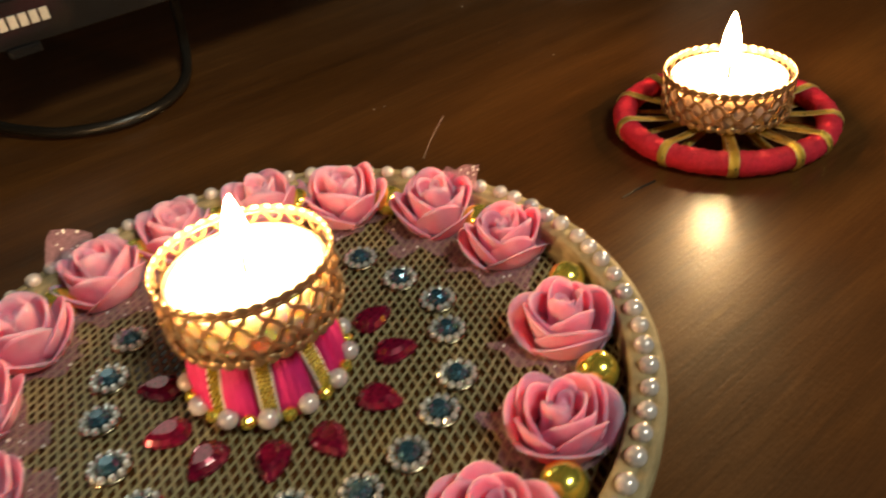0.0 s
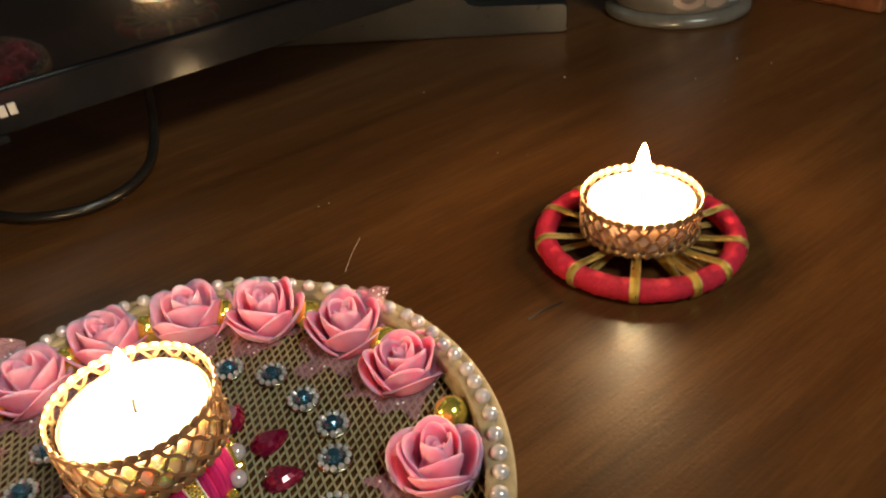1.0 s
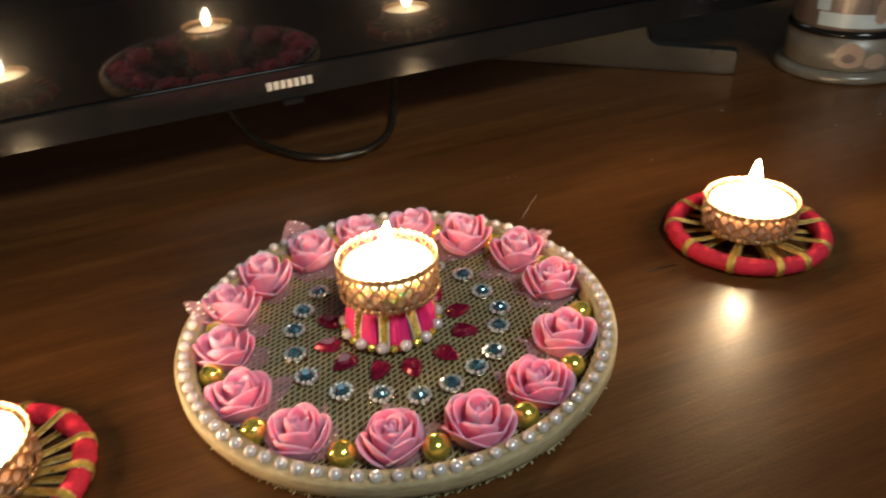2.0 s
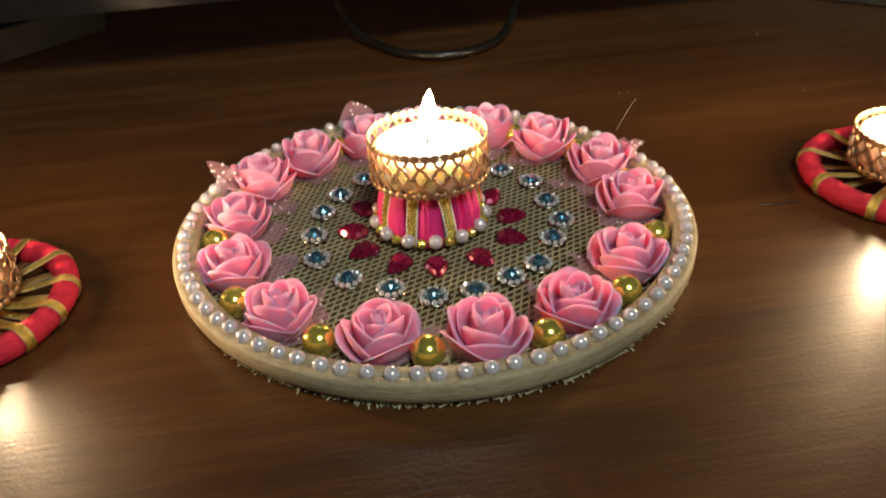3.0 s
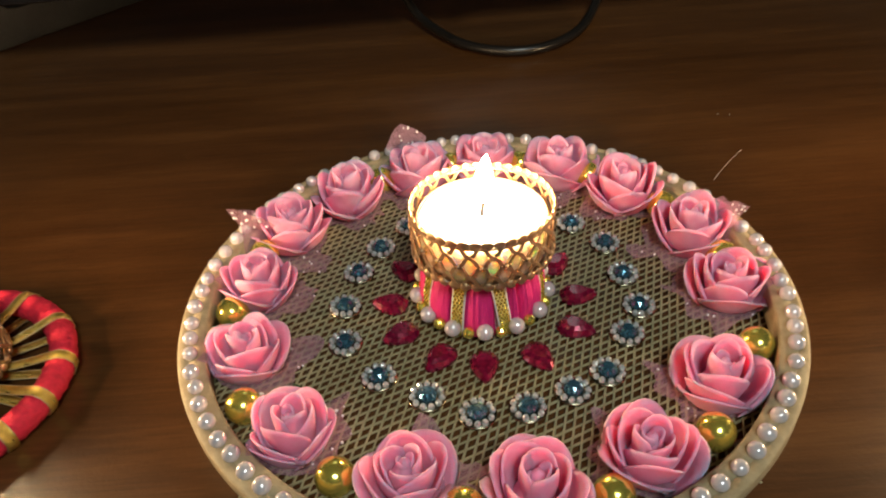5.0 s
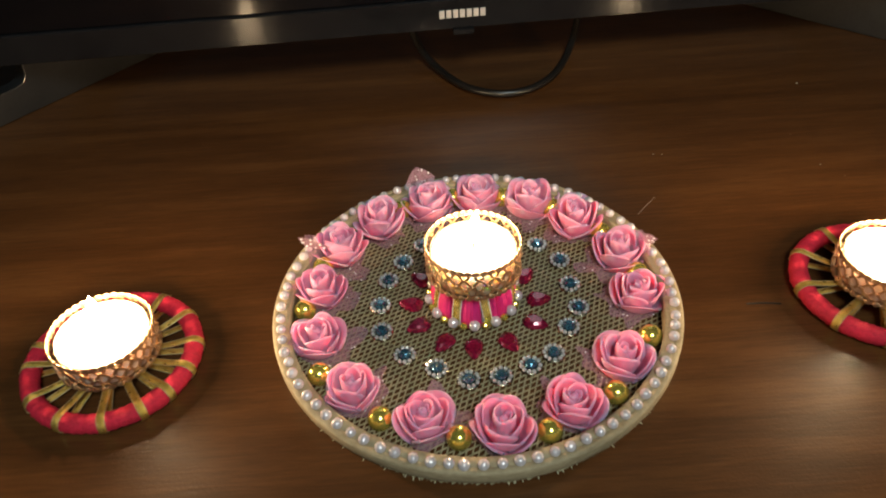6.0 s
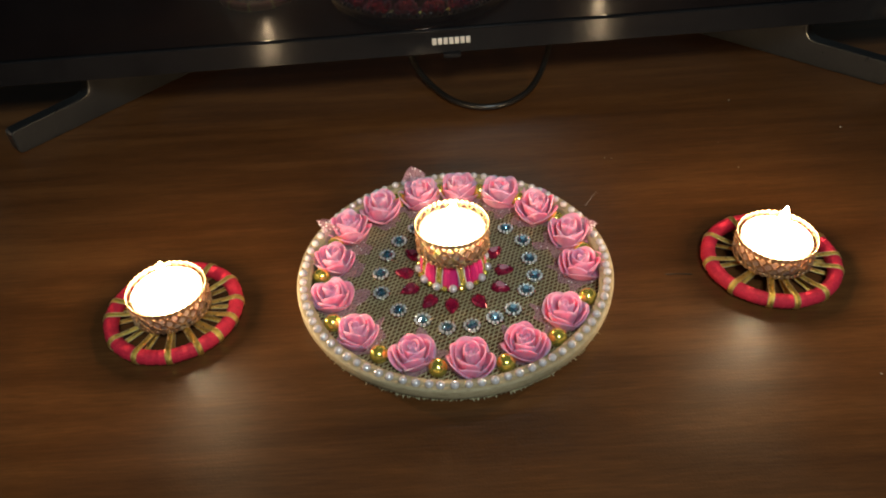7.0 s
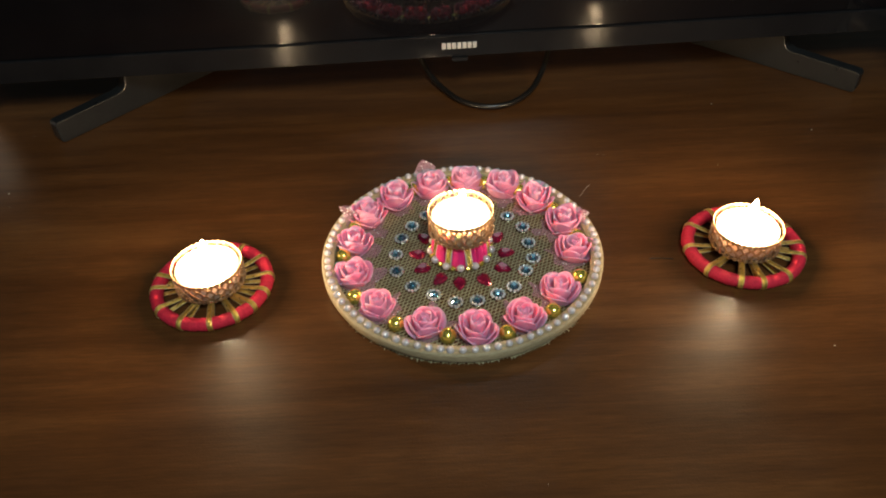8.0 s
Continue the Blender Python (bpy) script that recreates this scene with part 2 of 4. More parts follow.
def box(x0, x1, y0, y1, z0, z1):
    v = [(x, y, z) for x in (x0, x1) for y in (y0, y1) for z in (z0, z1)]
    f = [(0, 1, 3, 2), (4, 6, 7, 5), (0, 4, 5, 1), (2, 3, 7, 6), (0, 2, 6, 4), (1, 5, 7, 3)]
    return v, f


def join(*pieces):
    verts, faces = [], []
    for v, f in pieces:
        o = len(verts)
        verts += list(v)
        faces += [tuple(i + o for i in q) for q in f]
    return verts, faces


def moved(piece, m):
    v, f = piece
    return [tuple(m @ Vector(p)) for p in v], f


def tube(points, r, seg=8, closed=False, flat=1.0):
    """A swept tube along points."""
    pts = [Vector(p) for p in points]
    n = len(pts)
    verts, faces = [], []
    for i, p in enumerate(pts):
        a = pts[(i - 1) % n] if closed or i > 0 else p
        b = pts[(i + 1) % n] if closed or i < n - 1 else p
        d = (b - a).normalized()
        side = d.cross(Vector((0, 0, 1)))
        side = Vector((1, 0, 0)) if side.length < 1e-4 else side.normalized()
        up = side.cross(d).normalized()
        for k in range(seg):
            t = 2 * math.pi * k / seg
            verts.append(p + side * (r * math.cos(t)) + up * (r * flat * math.sin(t)))
    for i in range(n if closed else n - 1):
        j = (i + 1) % n
        for k in range(seg):
            l = (k + 1) % seg
            faces.append((i * seg + k, j * seg + k, j * seg + l, i * seg + l))
    if not closed:
        faces.append(tuple(range(seg))[::-1])
        faces.append(tuple(range((n - 1) * seg, n * seg)))
    return verts, faces


def band(points, across, half, thick):
    """A flat ribbon along points; across gives its width direction at each point."""
    verts, faces = [], []
    n = len(points)
    for i, p in enumerate(points):
        p = Vector(p)
        d = (Vector(points[min(i + 1, n - 1)]) - Vector(points[max(i - 1, 0)])).normalized()
        w = Vector(across[i]).normalized()
        nn = d.cross(w).normalized()
        for s, q in ((-1, -1), (1, -1), (1, 1), (-1, 1)):
            verts.append(p + w * (s * half) + nn * (q * thick / 2))
    for i in range(n - 1):
        for k in range(4):
            l = (k + 1) % 4
            faces.append((i * 4 + k, (i + 1) * 4 + k, (i + 1) * 4 + l, i * 4 + l))
    faces += [(3, 2, 1, 0), tuple((n - 1) * 4 + k for k in range(4))]
    return verts, faces


def bevelled(piece, width, segments=2):
    bm = bmesh.new()
    vs = [bm.verts.new(p) for p in piece[0]]
    for q in piece[1]:
        bm.faces.new([vs[i] for i in q])
    bmesh.ops.recalc_face_normals(bm, faces=bm.faces)
    bmesh.ops.bevel(bm, geom=bm.edges[:], offset=width, segments=segments, profile=0.5, affect="EDGES")
    bm.verts.index_update()
    out = [tuple(v.co) for v in bm.verts], [tuple(v.index for v in f.verts) for f in bm.faces]
    bm.free()
    return out


def polar(r, degrees, z=0.0):
    return (r * math.cos(radians(degrees)), r * math.sin(radians(degrees)), z)


# ---- the room ----
def slab(name, b, material, label, category):
    return tagged(new(name, mesh_of(name, *box(*b), material, False)), label, category, kind="structure")


slab("floor", (-2.2, 2.2, -2.6, 0.9, -0.70, -0.62), FLOOR_MAT, "plain beige tiled floor of a dark living room", "floor")
# walls and ceiling are added out of view, darkened to keep reflections low
slab("wall_north", (-2.2, 2.2, 0.80, 0.9, -0.62, 1.9), DARKENED_PLASTER, "unseen plaster wall behind the television, darkened to dim reflections", "wall")
slab("wall_south", (-2.2, 2.2, -2.6, -2.5, -0.62, 1.9), DARKENED_PLASTER, "unseen plaster wall, darkened to stand for a dim room", "wall")
slab("wall_east", (2.1, 2.2, -2.5, 0.80, -0.62, 1.9), DARKENED_PLASTER, "unseen plaster wall, darkened to stand for a dim room", "wall")
slab("wall_west", (-2.2, -2.1, -2.5, 0.80, -0.62, 1.9), DARKENED_PLASTER, "unseen plaster wall, darkened to stand for a dim room", "wall")
slab("ceiling", (-2.2, 2.2, -2.6, 0.9, 1.9, 1.98), DARKENED_PLASTER, "unseen plaster ceiling, darkened to stand for a dim room", "ceiling")

# ---- the wooden console ----
console = thing("tv_console", "dark brown polished wooden television console with long grain", "table")
part_of("tabletop", mesh_of("tabletop", *bevelled(box(-1.0, 1.0, -0.34, 0.52, -0.03, 0.0), 0.003), TABLE_WOOD, False), console)
for x in (-0.97, 0.94):
    part_of("side_panel", mesh_of("side_panel", *box(x, x + 0.03, -0.30, 0.50, -0.62, -0.03), TABLE_WOOD, False), console)
part_of("back_panel", mesh_of("back_panel", *box(-0.94, 0.94, 0.48, 0.50, -0.62, -0.03), TABLE_WOOD, False), console)


# ---- the television ----
TV_Y, TV_TURN = 0.2125, 2.2
tv = thing("television", "black glossy flat television on two splayed feet, switched off", "television", pose(0.009, TV_Y, 0, 0, 0, TV_TURN))
W2, ZB, ZS, ZT = 0.485, 0.0395, 0.0595, 0.60
part_of("housing", mesh_of("housing", *bevelled(box(-W2, W2, 0.012, 0.050, ZB + 0.001, ZT), 0.004), TV_PLASTIC, False), tv)
prof = [(0.0118, ZB), (0.0042, ZB), (0.0034, ZB + 0.0006), (0.0038, ZS - 0.0014), (0.0040, ZS - 0.0007), (0.0045, ZS - 0.0002), (0.0052, ZS), (0.0118, ZS)]
n = len(prof)
bez = ([(x, y, z) for x in (-W2, W2) for y, z in prof], [(k, (k + 1) % n, n + (k + 1) % n, n + k) for k in range(n)] + [tuple(range(n))[::-1], tuple(range(n, 2 * n))])
part_of("bottom_bezel", mesh_of("bottom_bezel", *bez, TV_PLASTIC, False), tv, label="slanted glossy black lower bezel")
for name, b in (("side_bezel", (-W2, -W2 + 0.012, 0.0, 0.0118, ZS + 0.0005, ZT)), ("side_bezel", (W2 - 0.012, W2, 0.0, 0.0118, ZS + 0.0005, ZT)), ("top_bezel", (-W2 + 0.0125, W2 - 0.0125, 0.0, 0.0118, ZT - 0.012, ZT))):
    part_of(name, mesh_of(name, *bevelled(box(*b), 0.002), TV_PLASTIC, False), tv)
part_of("screen", mesh_of("screen", *box(-W2 + 0.0125, W2 - 0.0125, 0.0062, 0.0115, ZS + 0.0005, ZT - 0.0125), TV_SCREEN, False), tv, label="black glossy switched-off screen")
# the maker's mark as a row of plain silver blocks
mark = part_of("maker_mark", mesh_of("maker_mark", *box(-0.0165, 0.0165, -0.0004, 0.0004, -0.0002, 0.0002), TV_PLASTIC, False), tv, pose(0, 0.0035, 0.0500, -1.2), "row of small plain silver blocks")
for i in range(7):
    x = -0.0152 + i * 0.0044
    part_of("block", mesh_of("block", *bevelled(box(x, x + 0.0034, -0.0006, 0.0002, -0.0027, 0.0027), 0.0002, 1), SILVER_PRINT, False), mark)
part_of("standby_window", mesh_of("standby_window", *bevelled(box(-0.007, 0.007, 0.001, 0.010, ZB - 0.0035, ZB + 0.0008), 0.001), TV_PLASTIC, False), tv)
# each foot: one straight bar running slantwise under the housing, with a riser that swells up in rounded corners
FOOT_SIDE = [(0.0035, 0.0), (0.0008, 0.0012), (0.0, 0.004), (0.0, 0.0165), (0.0012, 0.0188), (0.0040, 0.0196), (0.0600, 0.0206), (0.0655, 0.0222), (0.0685, 0.0262), (0.0695, 0.0320), (0.0698, ZB + 0.0010), (0.1160, ZB + 0.0010), (0.1165, 0.0320), (0.1180, 0.0262), (0.1215, 0.0222), (0.1270, 0.0206), (0.2060, 0.0196), (0.2088, 0.0188), (0.2100, 0.0165), (0.2100, 0.004), (0.2085, 0.0)]
for s in (-1, 1):
    d, w = Vector((-s * 0.7071, 0.7071, 0)), Vector((s * 0.7071, 0.7071, 0))
    n = len(FOOT_SIDE)
    v = [d * q + w * o + Vector((0, 0, z)) for o in (0.0, 0.0115) for q, z in FOOT_SIDE]
    f = [tuple(range(n)), tuple(range(n, 2 * n))[::-1]] + [(k, n + k, n + (k + 1) % n, (k + 1) % n) for k in range(n)]
    part_of("foot", mesh_of("foot", *bevelled((v, f), 0.0009, 2), FOOT_METAL, False), tv, pose(s * 0.3412, -0.0325, 0), "dark grey splayed foot bar")

cable = thing("power_cable", "black rubber cable looping over the table under television", "cable")
loop = [(-0.030, 0.262, 0.028), (-0.018, 0.244, 0.008), (0.001, 0.213, 0.0035), (0.018, 0.1965, 0.0035), (0.036, 0.1915, 0.0035), (0.055, 0.198, 0.0035), (0.073, 0.2185, 0.0035), (0.087, 0.247, 0.010), (0.095, 0.266, 0.030)]


def smooth_line(points, steps=6):
    pts = [Vector(p) for p in points]
    out = []
    for i in range(len(pts) - 1):
        p0, p1, p2, p3 = pts[max(i - 1, 0)], pts[i], pts[i + 1], pts[min(i + 2, len(pts) - 1)]
        for k in range(steps):
            t = k / steps
            out.append(0.5 * ((2 * p1) + (p2 - p0) * t + (2 * p0 - 5 * p1 + 4 * p2 - p3) * t * t + (3 * p1 - p0 - 3 * p2 + p3) * t ** 3))
    out.append(pts[-1])
    return out


part_of("sheath", mesh_of("sheath", *tube(smooth_line(loop), 0.0025, 10), RUBBER), cable)


# ---- the printed tin, the box and the pale cup at the sides ----
def curved_patch(r, a0, a1, z0, z1, material, name, parent, thick=0.00012, round_top=0.0):
    v, f = [], []
    n = 24
    for i in range(n + 1):
        u = i / n
        a = a0 + (a1 - a0) * u
        top = z1 - round_top * (2 * u - 1) ** 2
        bot = z0 + round_top * 0.6 * (2 * u - 1) ** 2
        for rr, z in ((r, bot), (r, top), (r + thick, top), (r + thick, bot)):
            v.append(polar(rr, a, z))
    for i in range(n):
        for k in range(4):
            l = (k + 1) % 4
            f.append((i * 4 + k, i * 4 + l, (i + 1) * 4 + l, (i + 1) * 4 + k))
    f += [(0, 1, 2, 3), (n * 4 + 3, n * 4 + 2, n * 4 + 1, n * 4)]
    return part_of(name, mesh_of(name, v, f, material, False), parent)


tin = thing("printed_tin", "round tin with grey and pale blue printed bands", "tin", pose(0.436, 0.171, 0, 0, 0, 0))
part_of("base", mesh_of("base", *lathe([(0.0001, 0), (0.0480, 0), (0.0495, 0.0015), (0.0495, 0.004), (0.048, 0.0065), (0.0435, 0.008), (0.0001, 0.008)], 64), GREY_PLASTIC), tin, label="wide translucent grey base")
body = part_of("drum", mesh_of("drum", *lathe([(0.0001, 0.0082), (0.0425, 0.0082), (0.043, 0.009), (0.043, 0.033), (0.0001, 0.033)], 64), TIN), tin)
part_of("black_ring", mesh_of("black_ring", *lathe([(0.0001, 0.0331), (0.0436, 0.0331), (0.0442, 0.0345), (0.0436, 0.0372), (0.0001, 0.0372)], 64), TV_PLASTIC), tin)
upper = part_of("upper_wall", mesh_of("upper_wall", *lathe([(0.0001, 0.0373), (0.0408, 0.0373), (0.0412, 0.039), (0.0412, 0.128), (0.0001, 0.128)], 64), DARK_PRINT), tin)
part_of("lid", mesh_of("lid", *lathe([(0.0001, 0.1282), (0.0425, 0.1282), (0.043, 0.13), (0.043, 0.142), (0.041, 0.145), (0.0001, 0.146)], 64), GREY_PLASTIC), tin)
curved_patch(0.0431, 214, 240, 0.011, 0.030, PINK_PRINT, "print_patch", body, round_top=0.006)
curved_patch(0.0435, 220, 233, 0.015, 0.022, DARK_PRINT, "print_patch", body, round_top=0.003)
curved_patch(0.0431, 242, 262, 0.0105, 0.022, PINK_PRINT, "print_patch", body, round_top=0.004)
curved_patch(0.0431, 266, 302, 0.011, 0.030, PALE_BLUE, "print_patch", body, round_top=0.002)
curved_patch(0.0435, 275, 293, 0.014, 0.027, DARK_PRINT, "print_patch", body, round_top=0.006)
curved_patch(0.0413, 190, 330, 0.040, 0.050, PALE_BLUE, "print_patch", upper)
curved_patch(0.0413, 186, 200, 0.051, 0.100, PALE_BLUE, "print_patch", upper)
curved_patch(0.0413, 212, 217, 0.0505, 0.110, PINK_PRINT, "print_patch", upper)
curved_patch(0.0413, 236, 239, 0.0505, 0.110, GREY_PLASTIC, "print_patch", upper)
curved_patch(0.0416, 243, 256, 0.043, 0.062, PINK_PRINT, "print_patch", upper, round_top=0.006)
curved_patch(0.0413, 283, 300, 0.054, 0.075, GREY_PLASTIC, "print_patch", upper, round_top=0.004)

chest = thing("wooden_box", "reddish-brown wooden box standing beside the printed tin", "box", pose(0.56, 0.145, 0))
part_of("carcass", mesh_of("carcass", *bevelled(box(-0.063, 0.063, -0.085, 0.085, 0.0, 0.085), 0.002), BOX_WOOD, False), chest)
part_of("lid", mesh_of("lid", *bevelled(box(-0.066, 0.066, -0.088, 0.088, 0.0853, 0.10), 0.003), BOX_WOOD, False), chest)

cup = thing("white_cup", "small pale grey plastic cup standing on the table", "cup", pose(-0.425, 0.20, 0))
part_of("wall", mesh_of("wall", *lathe([(0.0001, 0.0), (0.024, 0.0), (0.025, 0.001), (0.028, 0.055), (0.0285, 0.056), (0.0268, 0.056), (0.024, 0.003), (0.0001, 0.003)], 40), WHITE_CLOTH), cup)


# ---- candles: lattice cup, tealight ----
def lattice_cup(parent, r, height, periods, label):
    """A pierced gilt cup, open at the top: crossing strips, studs where they meet, a scalloped rim and foot."""
    cup_part = part_of("candle_cup", mesh_of("cup_floor", *lathe([(0.0001, 0.0), (r * 0.96, 0.0), (r, 0.0006), (r, 0.0016), (r * 0.965, 0.0016), (r * 0.95, 0.0008), (0.0001, 0.0008)], 68), GOLD), parent, label=label)
    steps = 16
    for s in (-1, 1):
        pts, acr = [], []
        for i in range(steps + 1):
            u = i / steps
            wob = 0.055 * math.sin(4 * math.pi * u * 2)
            a = (0.5 + s * (2.0 * u + wob)) * 360 / periods
            z = 0.0012 + (height - 0.0024) * u
            pts.append(polar(r - 0.0002 * s, a, z))
            t = Vector((-math.sin(radians(a)), math.cos(radians(a)), 0))
            d = (t * (s * 2.0 * 2 * math.pi * r / periods) + Vector((0, 0, height))).normalized()
            acr.append(Vector(polar(1, a)).cross(d))
        strip = mesh_of("lattice_strip", *band(pts, acr, 0.00056, 0.0005), GOLD, False)
        for k in range(periods):
            part_of("lattice_strip", strip, cup_part, Matrix.Rotation(2 * math.pi * k / periods, 4, "Z"))
    studs = []
    for k in range(periods):
        a = (k + 0.5) * 360 / periods
        studs.append(moved(ball(0.00085, 8, 6), Matrix.Translation(polar(r + 0.0002, a, height * 0.5))))
        for off in (-0.2, 0.2):
            studs.append(moved(ball(0.0005, 6, 4), Matrix.Translation(polar(r + 0.0002, a + off * 360 / periods, height * 0.5))))
    tagged(part_of("studs", mesh_of("studs", *join(*studs), GOLD), cup_part), kind="stuff")
    scallop, toe = mesh_of("scallop", *ball(0.0018, 10, 6), GOLD), mesh_of("foot_scallop", *ball(0.0016, 8, 6), GOLD)
    n = periods * 2
    for k in range(n):
        a = (k + 0.5) * 360 / n
        m = Matrix.Translation(polar(r, a, height - 0.0006)) @ Matrix.Rotation(radians(a), 4, "Z")
        part_of("scallop", scallop, cup_part, m @ Matrix.Diagonal((0.32, 1.08, 0.7, 1)))
        m = Matrix.Translation(polar(r, a, 0.0012)) @ Matrix.Rotation(radians(a), 4, "Z")
        part_of("foot_scallop", toe, cup_part, m @ Matrix.Diagonal((0.4, 1.05, 0.85, 1)))
    ring = lathe([(r - 0.0003, height - 0.0022), (r + 0.0003, height - 0.0022), (r + 0.0003, height - 0.0014), (r - 0.0003, height - 0.0014)], 68, True)
    part_of("rim_wire", mesh_of("rim_wire", *ring, GOLD), cup_part)
    return cup_part


def flame_mesh(height, width, lean):
    prof = []
    n = 14
    for i in range(n + 1):
        u = i / n
        w = math.sin(math.pi * min(1.0, u ** 0.70)) ** 0.80 * (1 - 0.12 * u)
        prof.append((max(1e-5, width / 2 * w), height * u))
    v, f = lathe(prof, 14)
    v = [(x + lean[0] * (z / height) ** 2, y + lean[1] * (z / height) ** 2, z) for x, y, z in v]
    return v, f


def tealight(m, r, h, flame_h, flame_w, lean, label, case=ALUMINIUM, case_label="thin aluminium case", lip=0.0022, fire=FLAME):
    t = thing("tealight_candle", label, "candle", m, "lit tealights")
    part_of("wax", mesh_of("wax", *lathe([(0.0001, 0.0), (r - 0.001, 0.0), (r, 0.001), (r, h - 0.0006), (r - 0.0006, h), (r - 0.0016, h - 0.0004), (0.006, h - 0.0008), (0.0001, h - 0.0008)], 56), WAX), t)
    part_of("case", mesh_of("case", *lathe([(0.0001, -0.0004), (r + 0.0002, -0.0004), (r + 0.0006, 0.0004), (r + 0.0006, h + lip), (r + 0.0003, h + lip), (r + 0.0002, 0.0), (0.0001, -0.0001)], 56), case), t, label=case_label)
    part_of("wick", mesh_of("wick", *tube([(0, 0, h - 0.001), (0.0001, 0, h + 0.001), (0.0004, 0.0002, h + 0.0028), (0.0009, 0.0004, h + 0.0044)], 0.00055, 7), WICK), t, label="charred black wick")
    part_of("flame", mesh_of("flame", *flame_mesh(flame_h, flame_w, lean), fire), t, pose(0.0006, 0.0008, h + 0.0036), "bright yellow-white flame")
    return t


# ---- the round tray on an embroidery hoop ----
R_OUT, R_IN, H_HOOP = 0.0945, 0.0862, 0.0112
tray = thing("decorated_tray", "round bamboo hoop tray with net, pink foam roses and pearls", "tray")
prof = [(R_IN, 0.0016), (R_OUT - 0.0046, 0.0016), (R_OUT - 0.0024, 0.0023), (R_OUT - 0.0008, 0.0042), (R_OUT - 0.0001, 0.0062), (R_OUT, H_HOOP - 0.0010), (R_OUT - 0.0003, H_HOOP - 0.0003), (R_OUT - 0.0010, H_HOOP), (R_OUT - 0.0030, H_HOOP + 0.0001), (R_OUT - 0.0033, H_HOOP - 0.0004), (R_OUT - 0.0036, H_HOOP + 0.0001), (R_IN + 0.0006, H_HOOP), (R_IN, H_HOOP - 0.0006)]
part_of("hoop", mesh_of("hoop", *lathe(prof, 160, True), HOOP_WOOD), tray, label="pale bamboo embroidery hoop")


def net_strips():
    """Two families of slanting threads, cut to a circle, with uneven spacing and waves."""
    rng = random.Random(3)
    verts, faces = [], []
    gap, hw, m = 0.00247, 0.00036, 24
    for fam, slope in ((0, 23.7), (1, 74.0)):
        d = Vector(polar(1, slope))
        w = Vector((-d.y, d.x, 0))
        n = int(0.0920 / gap)
        for i in range(-n, n + 1):
            o = i * gap + rng.uniform(-0.00008, 0.00008)
            half = math.sqrt(0.0922 ** 2 - o * o)
            z = 0.0009 + 0.00022 * fam
            base = len(verts)
            for k in range(m + 1):
                s = -half + 2 * half * k / m
                wob = 0.00016 * math.sin(5 * s / 0.09 + i * 0.35) + 0.00007 * math.sin(2 * math.pi * s / 0.0049 + i * math.pi)
                c = d * s + w * (o + wob)
                zz = z + 0.0003 * math.sin(c.x * 70) * math.cos(c.y * 60)
                thin = hw * (1 + 0.18 * math.sin(k * 2.1 + i))
                for q, dz in ((-1, 0), (1, 0), (0.7, 0.00032), (-0.7, 0.00032)):
                    verts.append((c.x + w.x * thin * q, c.y + w.y * thin * q, zz + dz))
            for k in range(m):
                for e in range(4):
                    g = (e + 1) % 4
                    faces.append((base + k * 4 + e, base + (k + 1) * 4 + e, base + (k + 1) * 4 + g, base + k * 4 + g))
    return verts, faces


tagged(part_of("net", mesh_of("net", *net_strips(), NET, False), tray, label="cream diamond net stretched under the hoop"), kind="stuff")


def frayed_edge():
    """Cut thread ends sticking out from under the hoop."""
    rng = random.Random(11)
    pieces = []
    for i in range(430):
        a = rng.uniform(0, 360)
        if rng.random() < 0.35 and not (-160 < (a - 360 if a > 180 else a) < -25):
            continue
        length = rng.uniform(0.0028, 0.0056)
        turn = rng.uniform(-50, 50)
        p = Vector(polar(R_OUT - 0.0062, a, 0.0011))
        d = Vector(polar(1, a + turn))
        q = p + d * length + Vector((0, 0, rng.uniform(-0.0004, 0.0008)))
        w = Vector((-d.y, d.x, 0))
        pieces.append(band([p, (p + q) / 2 + Vector((0, 0, 0.0002)), q], [w, w, w], rng.uniform(0.00013, 0.00025), 0.00026))
        if rng.random() < 0.4:
            e = Vector(polar(1, a + 90 + rng.uniform(-20, 20)))
            c = (p + q) / 2
            pieces.append(band([c - e * 0.0008, c + e * 0.0008], [Vector(polar(1, a))] * 2, 0.00017, 0.00026))
    return join(*pieces)


tagged(part_of("frayed_edge", mesh_of("frayed_edge", *frayed_edge(), FRAYED, False), tray, label="frayed cut ends of the net"), kind="stuff")

# pearls round the rim
rng = random.Random(5)
pearl_mesh = mesh_of("pearl", *ball(0.00235, 16, 10), PEARL)
for i in range(82):
    a = i * 360 / 82 + rng.uniform(-0.45, 0.45)
    s = rng.uniform(0.93, 1.07)
    part_of("pearl", pearl_mesh, tray, Matrix.Translation(polar(0.0905 + rng.uniform(-0.0004, 0.0004), a, H_HOOP + 0.0010)) @ Matrix.Diagonal((s, s, s * 0.92, 1)))


